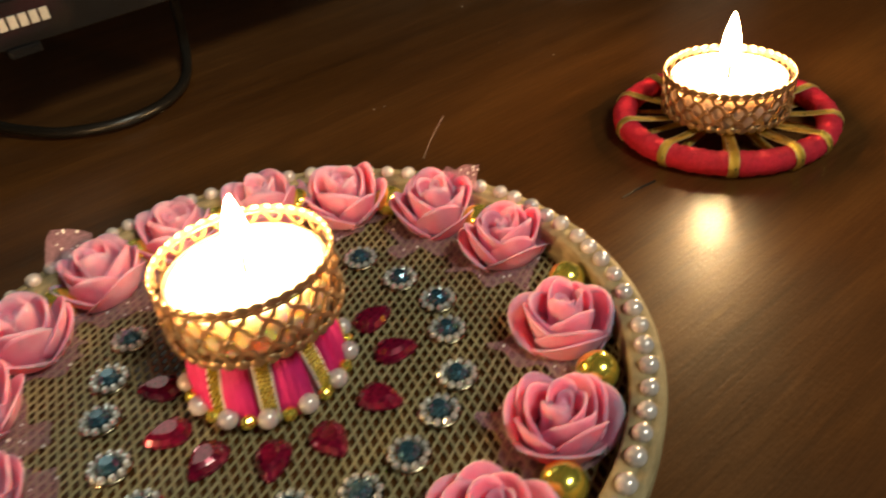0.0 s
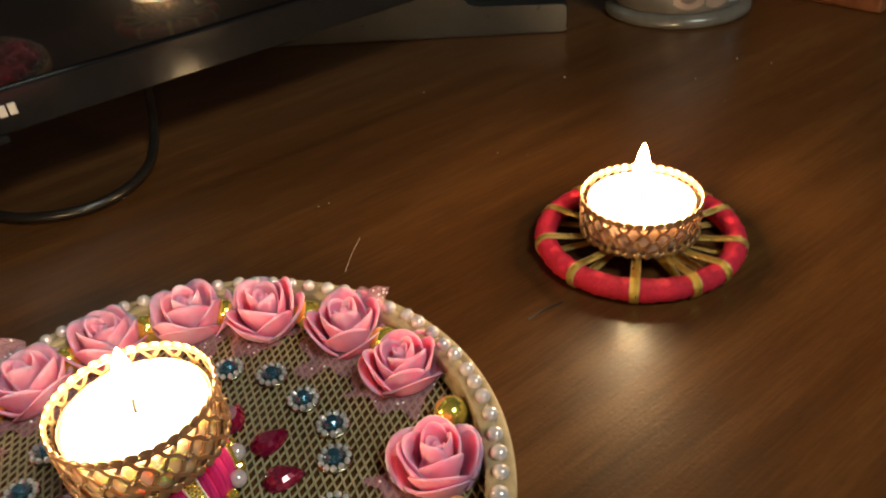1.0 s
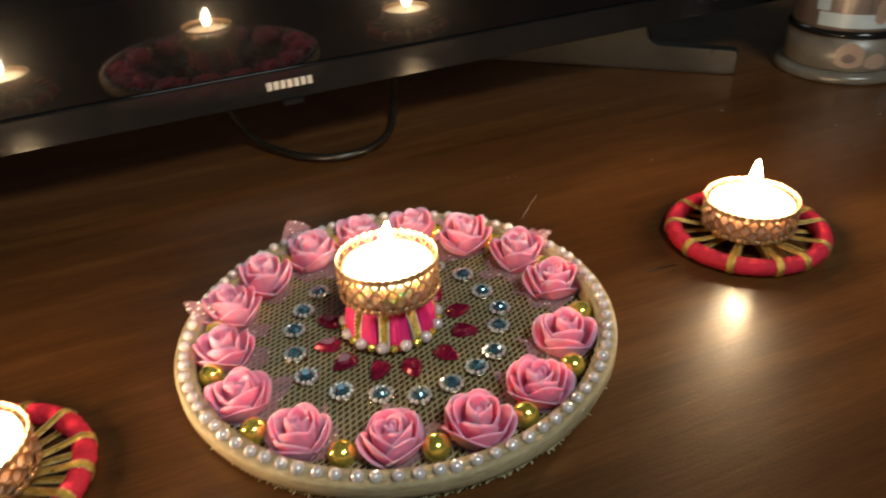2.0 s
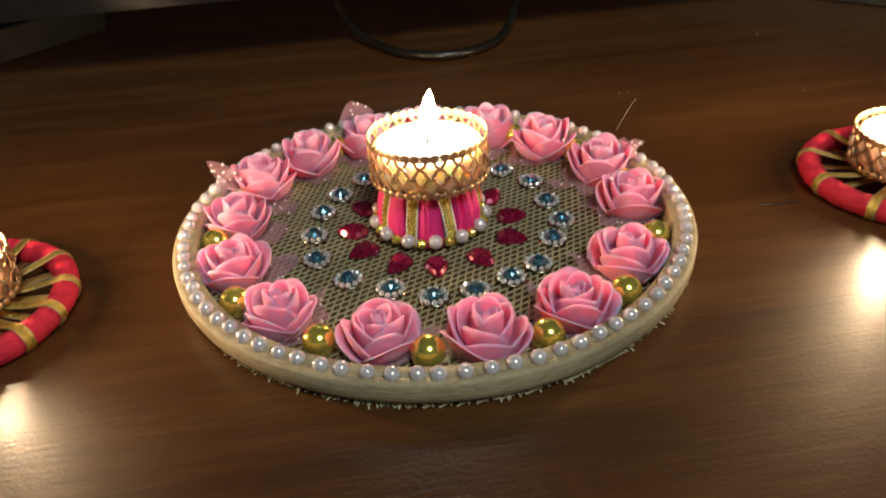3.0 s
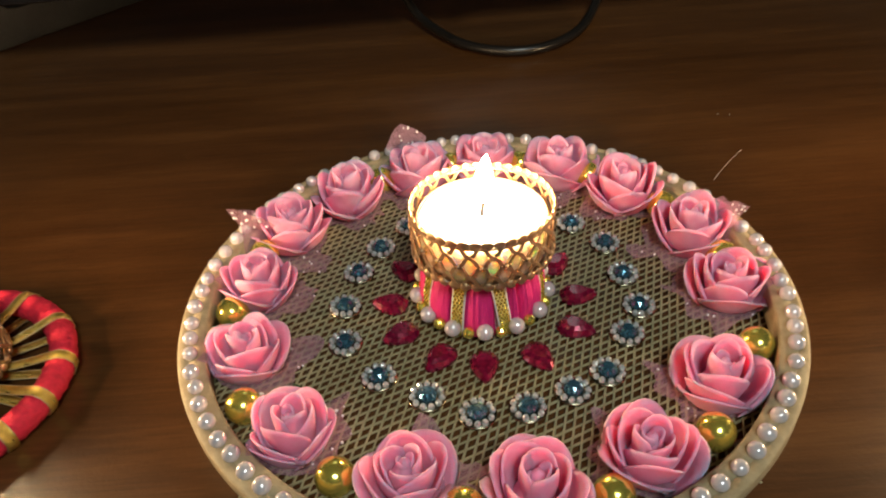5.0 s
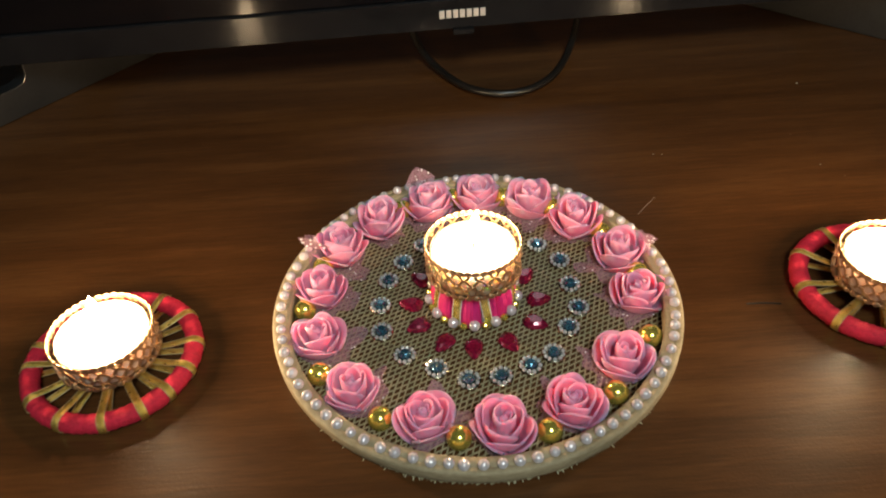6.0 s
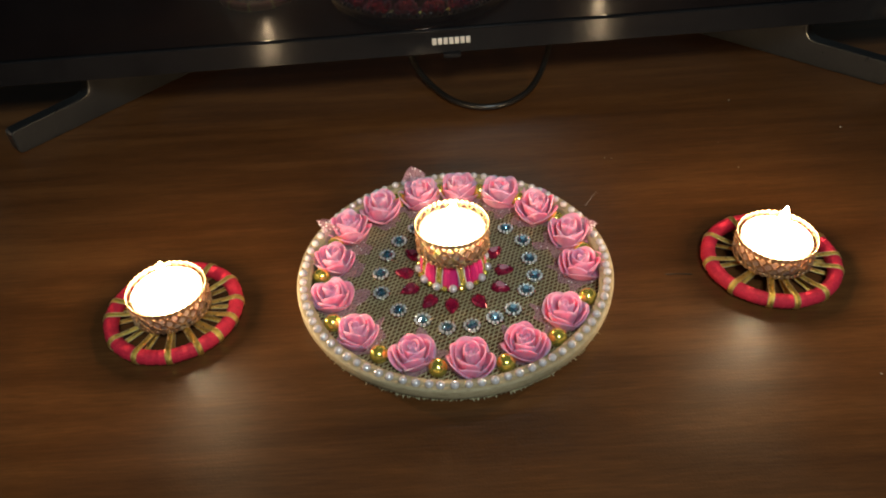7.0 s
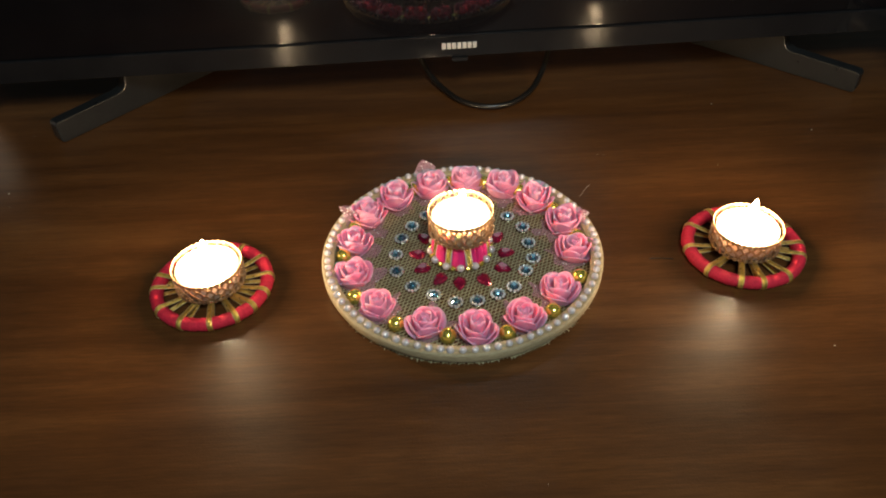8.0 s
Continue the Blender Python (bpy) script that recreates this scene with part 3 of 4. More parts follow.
# foam roses
def petal(r0, r1, h, spread, curl, top_round, thick, seed):
    """One cupped petal facing +x: a curved sheet with thickness, its upper edge rolled out."""
    rng = random.Random(seed)
    nu, nv = 10, 8
    ph, amp = rng.uniform(0, 6), rng.uniform(0.02, 0.05)
    outer, inner = [], []
    for layer, off in ((outer, 0.0), (inner, thick)):
        for i in range(nu + 1):
            u = -1 + 2 * i / nu
            for k in range(nv + 1):
                v = k / nv
                zz = h * v * (1 - top_round * abs(u) ** 1.9)
                fl = v ** 1.6
                r = r0 + (r1 - r0) * math.sin(math.pi / 2 * min(1.0, v ** 0.75)) + curl * max(0.0, v - 0.6) ** 2 * 5.0 - 0.10 * (r1 - r0) * u * u * v
                r *= 1 + amp * math.sin(3 * u + ph) * fl
                a = spread * u * (0.62 + 0.38 * math.sin(math.pi * min(1.0, 0.15 + v * 0.75)))
                edge = 1 - 0.62 * max(abs(u) ** 8, v ** 10)
                rr = r - off * edge
                layer.append((rr * math.cos(a), rr * math.sin(a), zz + amp * 0.25 * h * fl * math.sin(2.3 * u + ph)))
    n = (nu + 1) * (nv + 1)
    verts = outer + inner
    faces = []
    q = nv + 1
    for i in range(nu):
        for k in range(nv):
            a, b, c, d = i * q + k, (i + 1) * q + k, (i + 1) * q + k + 1, i * q + k + 1
            faces.append((a, b, c, d))
            faces.append((n + a, n + d, n + c, n + b))
    for k in range(nv):
        faces.append((k, k + 1, n + k + 1, n + k))
        o = nu * q
        faces.append((o + k + 1, o + k, n + o + k, n + o + k + 1))
    for i in range(nu):
        faces.append((i * q, n + i * q, n + (i + 1) * q, (i + 1) * q))
        faces.append((i * q + nv, (i + 1) * q + nv, n + (i + 1) * q + nv, n + i * q + nv))
    return verts, faces


def rose_meshes(seed):
    rng = random.Random(seed)
    out = []
    # rings from the heart outward: count, r0, r1, height, half spread, curl, rounding
    rings = [(2, 0.0010, 0.0023, 0.0150, 1.95, -0.0002, 0.10), (3, 0.0026, 0.0049, 0.0160, 1.50, -0.0004, 0.16), (3, 0.0042, 0.0081, 0.0153, 1.42, -0.0003, 0.26), (4, 0.0062, 0.0107, 0.0138, 1.10, 0.0006, 0.42), (3, 0.0074, 0.0123, 0.0106, 1.22, 0.0014, 0.50)]
    turn = 0.0
    for count, r0, r1, h, sp, curl, rnd in rings:
        for i in range(count):
            s = rng.randrange(10 ** 6)
            v, f = petal(r0, r1 * rng.uniform(0.94, 1.08), h * rng.uniform(0.93, 1.06), sp * rng.uniform(0.92, 1.08), curl * rng.uniform(0.6, 1.4), rnd, 0.0011, s)
            a = turn + 2 * math.pi * i / count + rng.uniform(-0.16, 0.16)
            m = Matrix.Rotation(a, 4, "Z") @ Matrix.Rotation(rng.uniform(-0.07, 0.07), 4, "X") @ Matrix.Rotation(rng.uniform(-0.05, 0.09), 4, "Y")
            out.append(mesh_of("petal", [m @ Vector(p) for p in v], f, PETAL))
        turn += 0.9
    return out


heart = mesh_of("heart", *lathe([(0.0001, 0.0), (0.0052, 0.0005), (0.0062, 0.003), (0.0040, 0.008), (0.0016, 0.0122), (0.0010, 0.0136), (0.0001, 0.0140)], 20), PETAL)
ROSES = [(105, 0.0765), (85, 0.0775), (64, 0.078), (43.7, 0.078), (19.8, 0.0785), (-2.0, 0.0762), (-33.7, 0.0735), (-60.3, 0.0720), (-85.2, 0.0718), (-111.5, 0.0703), (-139.2, 0.0738), (-166.2, 0.0746), (169.3, 0.0745), (146.5, 0.0785), (125.8, 0.0780)]
ROSE_SIZE = [1.06, 1.05, 1.08, 1.07, 1.05, 1.0, 0.98, 0.95, 1.03, 0.95, 0.94, 0.93, 0.99, 1.04, 1.05]
kinds = [rose_meshes(s) for s in (21, 22, 23, 24)]
rng = random.Random(8)
for i, (a, r) in enumerate(ROSES):
    size = ROSE_SIZE[i]
    tilt = rng.uniform(2, 9) - 4
    m = Matrix.Translation(polar(r, a, 0.0022)) @ Matrix.Rotation(radians(a), 4, "Z") @ Matrix.Rotation(radians(-tilt), 4, "Y") @ Matrix.Rotation(rng.uniform(0, 6.28), 4, "Z") @ Matrix.Diagonal((size, size, size, 1))
    rose = part_of("rose", heart, tray, m, "pink foam rose with layered petals")
    for me in kinds[i % 4]:
        part_of("petal", me, rose)

# gold balls between the roses
ball_mesh = mesh_of("gold_ball", *ball(0.0053, 28, 18), GOLD_BALL)
for a, r in [(-99.2, 0.0752), (-71.6, 0.0776), (-46.4, 0.0790), (-20.1, 0.0808), (9.2, 0.0806), (33.0, 0.0806), (55.5, 0.0806), (75.2, 0.0806), (94.7, 0.0806), (115.1, 0.0806), (157.2, 0.0806), (178.5, 0.0806), (-152.3, 0.0800), (-125.0, 0.0764)]:
    part_of("gold_ball", ball_mesh, tray, Matrix.Translation(polar(r, a, 0.0067)), "shiny gold plastic ball")


# tulle scraps tucked under the roses
def tulle_patch(a, r, size, lift, seed, turn):
    rng = random.Random(seed)
    n = 12
    ph = [rng.uniform(0, 6.28) for _ in range(4)]
    verts, faces, dots = [], [], []
    out, side = Vector(polar(1, a)), Vector(polar(1, a + 90))
    c = Vector(polar(r, a, 0))
    t = radians(45 + turn)

    def at(s, q):
        spike = max(abs(s), abs(q)) ** 4
        ragged = 1 if s * math.cos(t) - q * math.sin(t) > 0 else 1 + spike * (0.16 * math.sin(5 * s + ph[3]) + 0.14 * math.sin(7 * q + ph[0]))
        u, w = (s * math.cos(t) - q * math.sin(t)) * size * ragged, (s * math.sin(t) + q * math.cos(t)) * size * ragged
        p = c + out * u + side * w
        rad = math.hypot(p.x, p.y)
        over = min(0.010, max(0.0, rad - 0.081))
        z = 0.0022 + 0.0010 * (1 + math.sin(w * 420 + ph[0]) * math.cos(u * 330 + ph[1])) + over * lift + 0.0007 * math.sin(w * 900 + ph[2]) + (0.0032 if rad < 0.078 else 0.0) * spike * abs(s * q) * (0.5 + 0.5 * math.sin(3 * s + 2 * q + ph[1]))
        k = min(1.0, 0.0985 / rad) if rad > 0 else 1
        return Vector((p.x * k, p.y * k, max(z, H_HOOP + 0.0006 if rad > R_IN - 0.001 else z)))

    for i in range(n + 1):
        for j in range(n + 1):
            verts.append(at(-1 + 2 * i / n, -1 + 2 * j / n))
    for i in range(n):
        for j in range(n):
            o = i * (n + 1) + j
            faces.append((o, o + n + 1, o + n + 2, o + 1))
    scrap = part_of("tulle_scrap", mesh_of("tulle_scrap", verts, faces, TULLE), tray, label="sheer pink tulle scrap with white dots")
    for _ in range(14):
        p = at(rng.uniform(-1, 1), rng.uniform(-1, 1))
        dots.append(moved(ball(rng.uniform(0.0003, 0.0005), 6, 4), Matrix.Translation(p)))
    tagged(part_of("dots", mesh_of("dots", *join(*dots), TULLE_DOT), scrap), kind="stuff")


TULLE_LIFT = {13: 1.25, 0: 1.1, 4: 1.25, 1: 0.6, 3: 0.5}
for i, (a, r) in enumerate(ROSES):
    size = 0.0140 if i in (13, 0, 4) else 0.0122
    tulle_patch(a + (6 if i == 13 else 0), r - 0.003, size, TULLE_LIFT.get(i, 0.35), 40 + i, rng.uniform(-14, 14))
def tulle_flap(base, tip, half, seed, lean=0, dot=0.0004):
    """A stiff corner of tulle standing up behind a rose."""
    rng = random.Random(seed)
    b, t = Vector(base), Vector(tip)
    side = (t - b).cross(Vector((0, 0, 1))).normalized() * half
    side.rotate(Matrix.Rotation(radians(lean), 3, (t - b).normalized()))
    mid = b.lerp(t, 0.66)
    corners = (b, mid + side, t, mid - side)
    n = 8
    verts, faces, dots = [], [], []

    def at(u, w):
        p = (corners[0] * (1 - u) + corners[1] * u) * (1 - w) + (corners[3] * (1 - u) + corners[2] * u) * w
        return p + Vector((0, 0, 0.0012 * math.sin(u * 5 + seed) * math.sin(w * 4)))

    for i in range(n + 1):
        for j in range(n + 1):
            verts.append(at(i / n, j / n))
    for i in range(n):
        for j in range(n):
            o = i * (n + 1) + j
            faces.append((o, o + n + 1, o + n + 2, o + 1))
    flap = part_of("tulle_corner", mesh_of("tulle_corner", verts, faces, TULLE), tray, label="stiff corner of sheer pink tulle")
    for _ in range(10):
        dots.append(moved(ball(dot * rng.uniform(0.75, 1.25), 6, 4), Matrix.Translation(at(rng.uniform(0.3, 1), rng.uniform(0.3, 1)))))
    tagged(part_of("dots", mesh_of("dots", *join(*dots), TULLE_DOT), flap), kind="stuff")


tulle_flap((-0.066, 0.040, 0.006), (-0.0846, 0.0352, 0.0238), 0.0075, 1, 50, 0.0006)
tulle_flap((-0.020, 0.074, 0.006), (-0.0255, 0.0926, 0.0210), 0.0085, 2)
tulle_flap((0.074, 0.0265, 0.006), (0.0905, 0.0230, 0.0195), 0.007, 3)
tulle_flap((0.012, 0.072, 0.006), (0.0005, 0.0905, 0.0150), 0.007, 4)
# a leaf under one rose
leaf = []
for i in range(7):
    u = i / 6
    w = 0.0024 * math.sin(math.pi * min(1, u * 0.9 + 0.08))
    leaf += [(u * 0.009, -w, 0.0012 * math.sin(u * 3)), (u * 0.009, 0, 0.0012 * math.sin(u * 3) - 0.0005), (u * 0.009, w, 0.0012 * math.sin(u * 3))]
leaf_top = [(x, y, z + 0.0003) for x, y, z in leaf]
lf = []
for i in range(6):
    for k in range(2):
        q = (i * 3 + k, i * 3 + k + 1, i * 3 + k + 4, i * 3 + k + 3)
        lf += [q[::-1], tuple(x + 21 for x in q)]
part_of("leaf", mesh_of("leaf", leaf + leaf_top, lf, LEAF), tray, Matrix.Translation(polar(0.0655, -155, 0.004)) @ Matrix.Rotation(radians(-70), 4, "Z"), "dark green cloth leaf")
# a stray thread at the rim
part_of("stray_thread", mesh_of("stray_thread", *tube(smooth_line([(0.0880, 0.0500, 0.0118), (0.0893, 0.0480, 0.0170), (0.0905, 0.0450, 0.0230), (0.0921, 0.0417, 0.0291)]), 0.00005, 5), TULLE_DOT), tray)


# blue jewels: a faceted stone in a ring of rhinestones
def faceted(r, h, n, girdle=0.35):
    """A cut stone: table, crown facets, girdle."""
    v = [(0, 0, h)]
    f = []
    for k in range(n):
        v.append(polar(r * 0.55, (k + 0.5) * 360 / n, h))
    for k in range(n):
        v.append(polar(r * 0.88, k * 360 / n, h * 0.62))
    for k in range(n):
        v.append(polar(r, (k + 0.5) * 360 / n, h * girdle))
    for k in range(n):
        v.append(polar(r * 0.96, (k + 0.5) * 360 / n, 0))
    for k in range(n):
        l = (k + 1) % n
        A, B, C, D = 1, 1 + n, 1 + 2 * n, 1 + 3 * n
        f += [(0, A + k, A + l), (A + k, B + l, A + l), (A + k, C + k, B + l), (B + l, C + k, C + l), (A + k, B + k, C + k), (C + k, D + k, D + l, C + l)]
    return v, f


stone_mesh = mesh_of("blue_stone", *faceted(0.0025, 0.0022, 10), BLUE_STONE, False)
rhine_mesh = mesh_of("rhinestone", *faceted(0.00088, 0.0011, 7), RHINESTONE, False)
set_mesh = mesh_of("jewel", *lathe([(0.0001, 0), (0.0046, 0), (0.0047, 0.0003), (0.0045, 0.0006), (0.0001, 0.0007)], 22), SILVER)
JEWELS = [(-0.0342, 0.0357), (-0.0416, 0.0228), (-0.0454, 0.0060), (-0.0445, -0.0107), (-0.0338, -0.0259), (-0.0199, -0.0346), (-0.0061, -0.0420), (0.0081, -0.0411), (0.0215, -0.0362), (0.0327, -0.0301), (0.0419, -0.0152), (0.0484, -0.0034), (0.0469, 0.0124), (0.0446, 0.0297), (0.0349, 0.0424), (0.0195, 0.0500), (-0.0005, 0.0525), (-0.0238, 0.0474)]
rng = random.Random(14)
for x, y in JEWELS:
    m = Matrix.Translation((x, y, 0.0016)) @ Matrix.Rotation(rng.uniform(0, 6.28), 4, "Z") @ Matrix.Rotation(rng.uniform(-0.06, 0.06), 4, "X") @ Matrix.Diagonal((1.18, 1.18, 1.18, 1))
    jewel = part_of("jewel", set_mesh, tray, m, "blue glass jewel ringed with clear rhinestones")
    part_of("stone", stone_mesh, jewel, Matrix.Translation((0, 0, 0.0007)))
    for k in range(11):
        part_of("rhinestone", rhine_mesh, jewel, Matrix.Translation(polar(0.0036, k * 360 / 11 + rng.uniform(-3, 3), 0.0007)) @ Matrix.Rotation(rng.uniform(0, 3), 4, "Z"))


def pear_stone():
    """A drop-shaped cut stone pointing along +x."""
    n = 16
    rings = [(1.0, 0.0), (1.0, 0.0007), (0.80, 0.0017), (0.50, 0.0023)]
    v, f = [], []
    for s, z in rings:
        for k in range(n):
            t = 2 * math.pi * k / n
            x = 0.0046 * math.cos(t)
            y = 0.0030 * math.sin(t) * (1 - 0.42 * math.cos(t))
            v.append((x * s, y * s, z))
    for i in range(3):
        for k in range(n):
            l = (k + 1) % n
            a, b, c, d = i * n + k, i * n + l, (i + 1) * n + l, (i + 1) * n + k
            f += [(a, b, c, d)] if (k + i) % 2 else [(a, b, d), (b, c, d)]
    f.append(tuple(3 * n + k for k in range(n)))
    f.append(tuple(range(n))[::-1])
    return v, f


red_mesh = mesh_of("red_stone", *pear_stone(), RED_STONE, False)
for a, r in [(169.5, 0.0313), (-162.5, 0.0288), (-128.5, 0.0255), (-96.0, 0.0248), (-58.0, 0.0263), (-22.5, 0.0294), (7.0, 0.0308), (38.5, 0.0330), (72, 0.035), (106, 0.0355), (139, 0.034)]:
    part_of("red_stone", red_mesh, tray, Matrix.Translation(polar(r, a, 0.0016)) @ Matrix.Rotation(radians(a + rng.uniform(-9, 9)), 4, "Z") @ Matrix.Diagonal((1.34, 1.4, 1.4, 1)), "drop-shaped ruby red glass stone")

# the pedestal in the middle: pink thread bundles, gold lace, a string of beads
CX, CY = -0.0005, 0.0066
pedestal = part_of("pedestal", mesh_of("pedestal_core", *lathe([(0.0001, 0.0014), (0.0172, 0.0014), (0.0174, 0.0035), (0.0170, 0.009), (0.0156, 0.0185), (0.0148, 0.0236), (0.0001, 0.0236)], 54), WHITE_CLOTH), tray, Matrix.Translation((CX, CY, 0)), "pink thread and gold lace pedestal with a bead string")


def bundle(a, half, seed):
    """A padded bundle of thread running down the pedestal, with ridges."""
    rng = random.Random(seed)
    n, m = 26, 8
    v, f = [], []
    ph = rng.uniform(0, 6)
    for i in range(n + 1):
        u = -1 + 2 * i / n
        for k in range(m + 1):
            t = k / m
            z = 0.0026 + t * 0.0208
            r = 0.0182 - 0.0032 * t ** 1.3
            bulge = 0.0027 * math.sqrt(max(0.0, 1 - u * u)) * (0.65 + 0.5 * math.sin(math.pi * t))
            ridge = 0.00018 * math.sin(u * 34 + ph + 1.2 * math.sin(t * 3)) + 0.0001 * math.sin(u * 61 + 2 * t)
            v.append(polar(r - 0.0004 + bulge + ridge, a + u * half * (1.06 - 0.12 * t), z))
    for i in range(n):
        for k in range(m):
            o = i * (m + 1) + k
            f.append((o, o + m + 1, o + m + 2, o + 1))
    return v, f


for k, (a, half) in enumerate([(-98, 14), (-62.5, 3.2), (-46, 8), (-30, 8), (-6, 13), (20, 12), (56, 13), (81, 12), (112, 14), (136, 12), (167, 14), (191, 12), (217, 13)]):
    part_of("thread_pad", mesh_of("thread_pad", *bundle(a, half * 1.12, k), PINK_THREAD), pedestal, label="bright pink wound thread pad")
for k, a in enumerate([-117, -76, -19.5, 38, 97, 151, 204]):
    pts, acr = [], []
    skew = 7 if k % 2 else -3
    for i in range(9):
        t = i / 8
        aa = a + skew * (0.5 - t)
        pts.append(polar(0.0194 - 0.0030 * t ** 1.3 + 0.0008 * math.sin(math.pi * t), aa, 0.0030 + t * 0.0205))
        acr.append(polar(1, aa + 90))
    lace = part_of("lace_ribbon", mesh_of("lace_ribbon", *band(pts, acr, 0.0018, 0.0004), GOLD_LACE), pedestal, label="gold lace ribbon with pale edging")
    weave = []
    for i in range(21):
        t = i / 20 * 7.999
        p = Vector(pts[int(t)]).lerp(Vector(pts[int(t) + 1]), t % 1)
        w, proud = Vector(acr[int(t)]), Vector(polar(0.0005, a))
        for c in (-1, 0, 1):
            knot = ball(0.00044, 5, 3)
            weave.append(moved(knot, Matrix.Translation(p + proud + w * (0.00115 * c + (0.00024 if i % 2 else -0.00024))) @ Matrix.Rotation(i * 2.3 + c, 4, "X")))
    tagged(part_of("weave", mesh_of("weave", *join(*weave), GOLD_BALL, False), lace, label="glittering woven gold knots"), kind="stuff")
    for s in (-1, 1):
        edge = [Vector(p) + Vector(w) * (0.0019 * s) for p, w in zip(pts, acr)]
        part_of("edging", mesh_of("edging", *tube(edge, 0.00032, 6), WHITE_CLOTH), lace)
bead_pearl = mesh_of("bead_pearl", *ball(0.00265, 18, 12), PEARL)
bead_gold = mesh_of("bead_gold", *ball(0.0019, 10, 7), GOLD_BALL, False)
for k in range(13):
    a = -92.5 + k * 360 / 13
    part_of("pearl_bead", bead_pearl, pedestal, Matrix.Translation(polar(0.0210, a, 0.0061)))
    part_of("gold_bead", bead_gold, pedestal, Matrix.Translation(polar(0.0208, a + 180 / 13, 0.0054)) @ Matrix.Rotation(k * 1.1, 4, "X"), "small faceted gold bead")

CUP_R, CUP_H, CUP_Z = 0.0216, 0.0166, 0.0238
centre_cup = lattice_cup(tray, CUP_R, CUP_H, 20, "pierced gold lattice candle cup")
centre_cup.matrix_basis = pose(0.0, 0.0055, CUP_Z, -1.2, 0, 4)
tealight(pose(0.0, 0.0055, CUP_Z + 0.0010), 0.0190, 0.0114, 0.0158, 0.0062, (0.0012, 0.0008), "lit white tealight in the gold cup of the tray", CASE, "thin clear plastic case tinted peach for the wax glow", 0.0002)


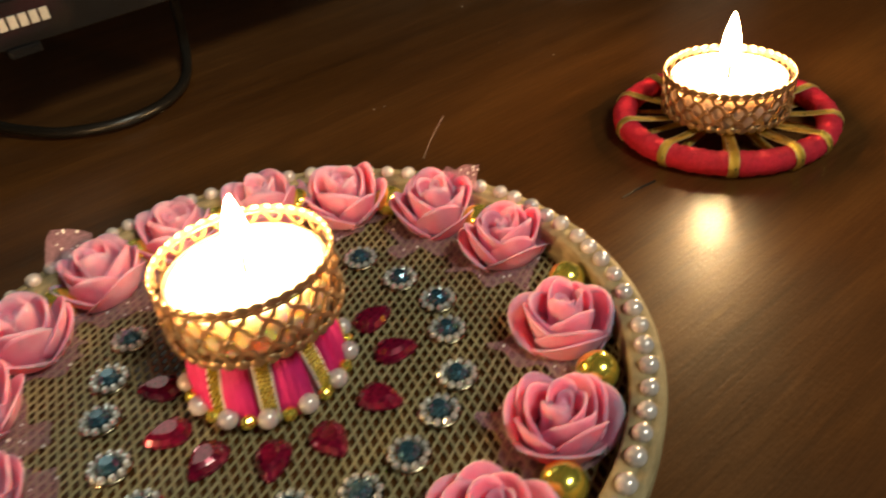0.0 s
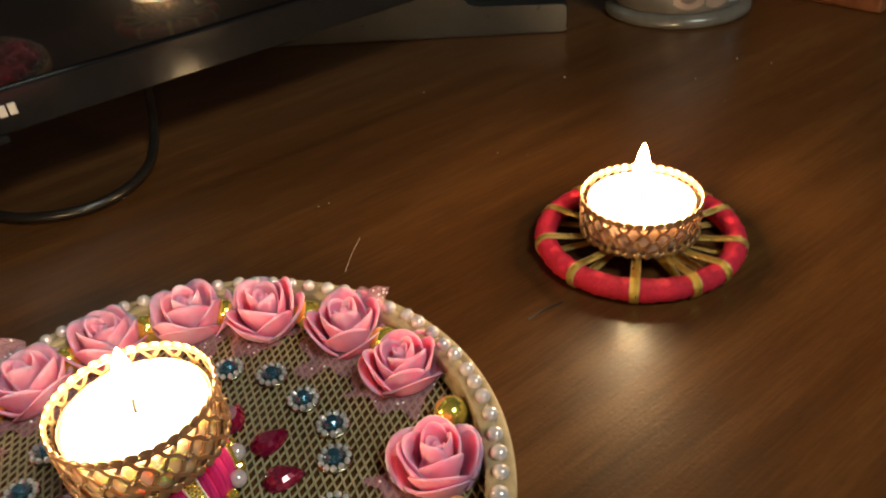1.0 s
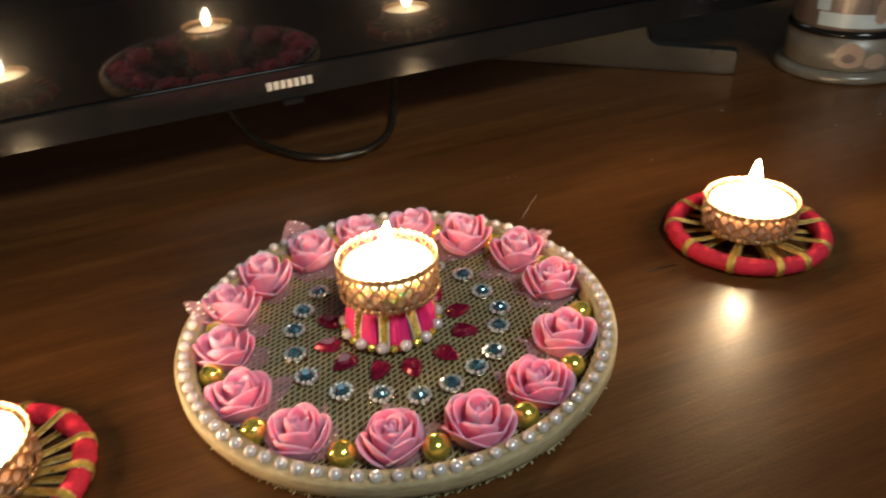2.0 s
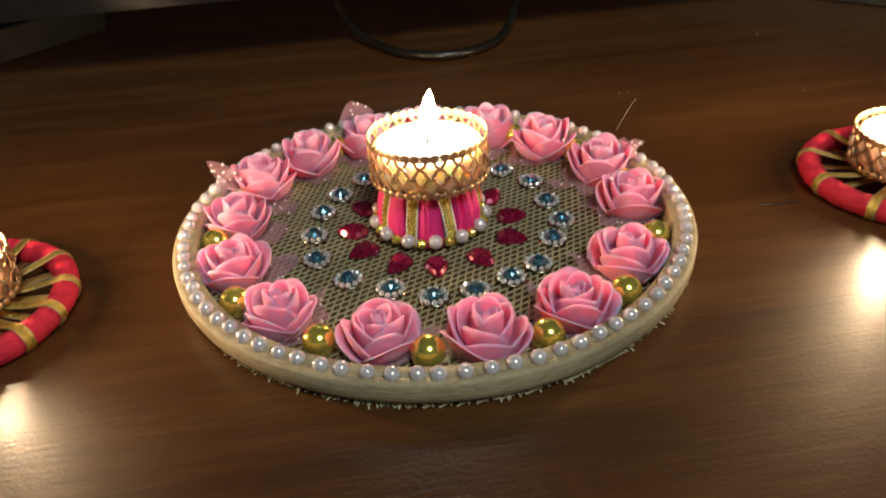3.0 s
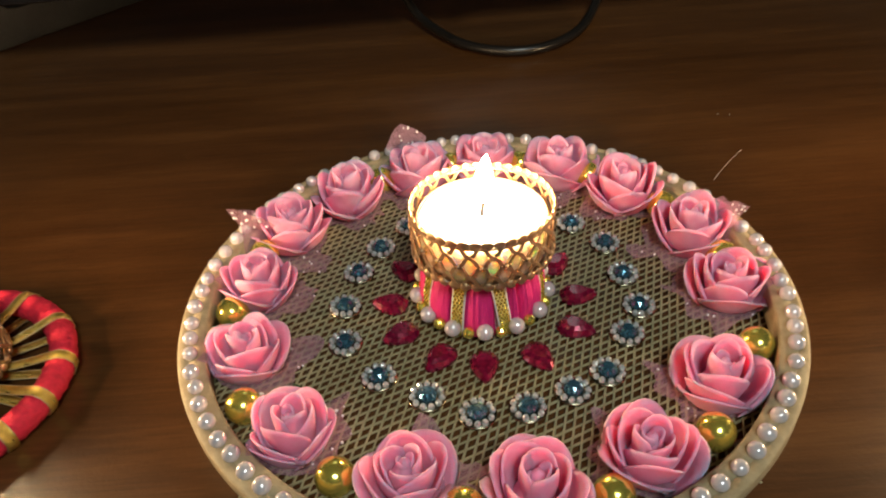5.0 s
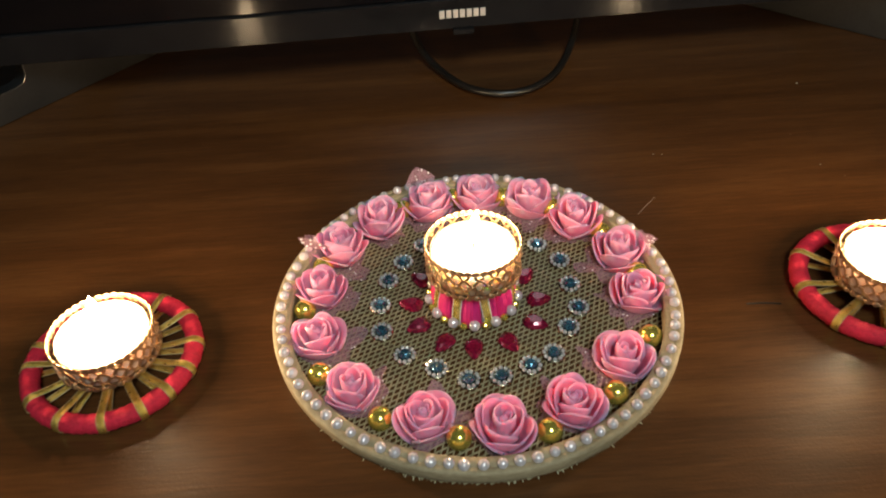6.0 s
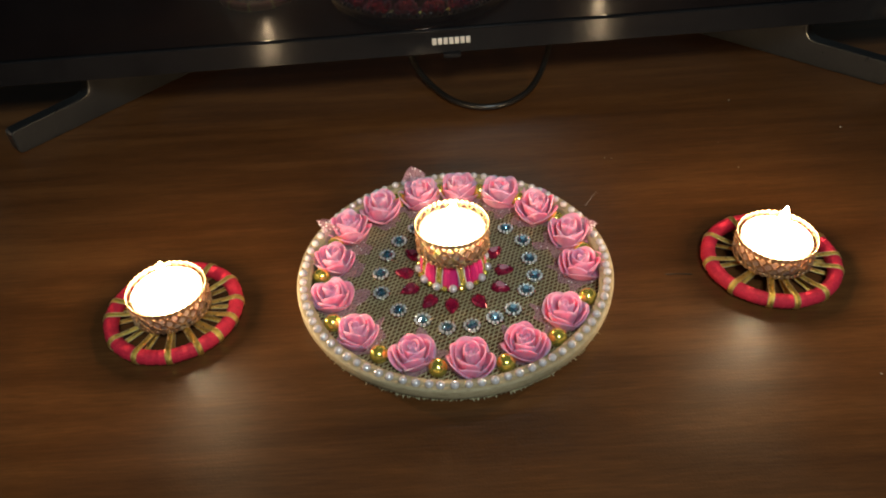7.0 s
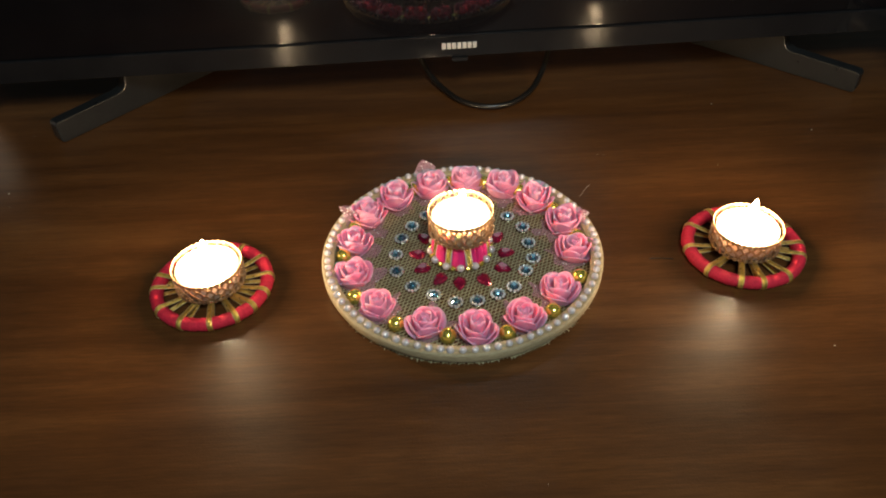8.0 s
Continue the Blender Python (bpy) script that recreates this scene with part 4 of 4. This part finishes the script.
# ---- the two red candle rings ----
def candle_ring(x, y, straps, turn, tip):
    ring = thing("candle_holder", "red yarn ring with gold ribbon spokes and gold cup", "candle holder", pose(x, y, 0), "red ring candle holders")
    R, r = 0.0362, 0.0043
    # the yarn-wrapped ring, with coils and lumps
    seg, sub = 220, 12
    v, f = [], []
    for i in range(seg):
        a = 2 * math.pi * i / seg
        coil = 0.00016 * math.sin(i * 2 * math.pi * 0.5 * 0.62) + 0.00035 * noise.noise(Vector((math.cos(a) * 9, math.sin(a) * 9, turn)))
        for k in range(sub):
            t = 2 * math.pi * k / sub
            q = r + coil + 0.0001 * math.sin(5 * t + i)
            v.append(((R + q * math.cos(t)) * math.cos(a), (R + q * math.cos(t)) * math.sin(a), r + 0.0002 + q * 0.98 * math.sin(t)))
    for i in range(seg):
        j = (i + 1) % seg
        for k in range(sub):
            l = (k + 1) % sub
            f.append((i * sub + k, j * sub + k, j * sub + l, i * sub + l))
    part_of("yarn_ring", mesh_of("yarn_ring", v, f, RED_YARN), ring, label="ring wrapped in bright red yarn")
    line = []
    # from under the cup, up over the ring, down its outside and back underneath
    line += [(0.0150, 0.0066), (0.0240, 0.0070), (0.0300, 0.0078)]
    for k in range(9):
        t = radians(115 - k * 32)
        line.append((R + (r + 0.00035) * math.cos(t), r + 0.0002 + (r + 0.00032) * math.sin(t)))
    line += [(0.0290, 0.0020), (0.0200, 0.0032), (0.0130, 0.0040)]
    for a in straps:
        pts = [polar(q, 0, max(z, 0.00035)) for q, z in line]
        m = Matrix.Rotation(radians(a), 4, "Z")
        strap = part_of("strap", mesh_of("strap", *band(pts, [(0, 1, 0)] * len(pts), 0.0016, 0.0004), GOLD_STRAP), ring, m, "gold metallic ribbon spoke")
        for s in (-1, 1):
            part_of("edging", mesh_of("edging", *tube([(p[0], s * 0.0016, p[2] + 0.0001) for p in pts], 0.00022, 5), STRAP_EDGE), strap)
    c = lattice_cup(ring, 0.0226, 0.0148, 20, "pierced gold lattice candle cup")
    c.matrix_basis = pose(0, 0, 0.0085, 0, 0, turn * 7)
    tealight(pose(x, y, 0.0096), 0.0196, 0.0108, tip, 0.0066, (0.0010, 0.0006), "lit white tealight in a gold cup on red ring", lip=0.0008, fire=TALL_FLAME)
    return ring


candle_ring(0.191, -0.002, [112, 147, -177, -142, -109.5, -88.5, -60.5, -24, -5, 22, 52, 82], 1.0, 0.0195)
candle_ring(-0.1668, -0.0178, [-110, -81, -56.5, -37, -16, 7, 36, 65, 100, 134, 169, -172, -140], 2.0, 0.0185)

# ---- lint and a scratch on the table ----
rng = random.Random(77)
specks = []
for _ in range(45):
    x, y = rng.uniform(-0.38, 0.4), rng.uniform(-0.27, 0.2)
    if math.hypot(x, y) < 0.1:
        continue
    s = rng.uniform(0.0002, 0.0007)
    specks.append(moved(ball(s, 6, 4), Matrix.Translation((x, y, s * 0.4)) @ Matrix.Rotation(rng.uniform(0, 3), 4, "Z") @ Matrix.Diagonal((1, rng.uniform(0.5, 1), 0.5, 1))))
tagged(new("lint", mesh_of("lint", *join(*specks), LINT)), "pale specks of lint scattered over the table", "lint", kind="stuff")
mark_line = [(0.1274, -0.0062, 0.0002), (0.1345, -0.0064, 0.0003), (0.1431, -0.0075, 0.0002)]
tagged(new("splinter", mesh_of("splinter", *tube(mark_line, 0.0006, 6, flat=0.3), SCRATCH)), "short dark splinter lying on the wooden table", "splinter")
# the pendant lamp's shade, tilted towards the table, and its cable
pendant = thing("pendant_lamp", "white metal pendant lamp hanging over the dark room", "lamp", look((0.22, -0.95, 1.30), (0.0, -0.05, 0.0)))
part_of("shade", mesh_of("shade", *lathe([(0.270, -0.03), (0.273, -0.03), (0.240, 0.03), (0.050, 0.085), (0.0001, 0.088), (0.0001, 0.082), (0.048, 0.080), (0.237, 0.028)], 48, True), DARKENED_PLASTER), pendant)
flex = thing("lamp_cable", "thin black cable hanging from the ceiling to the lamp", "cable")
part_of("sheath", mesh_of("lamp_sheath", *tube([(0.231, -0.997, 1.366), (0.24, -1.01, 1.5), (0.24, -1.01, 1.899)], 0.003, 8), RUBBER), flex)
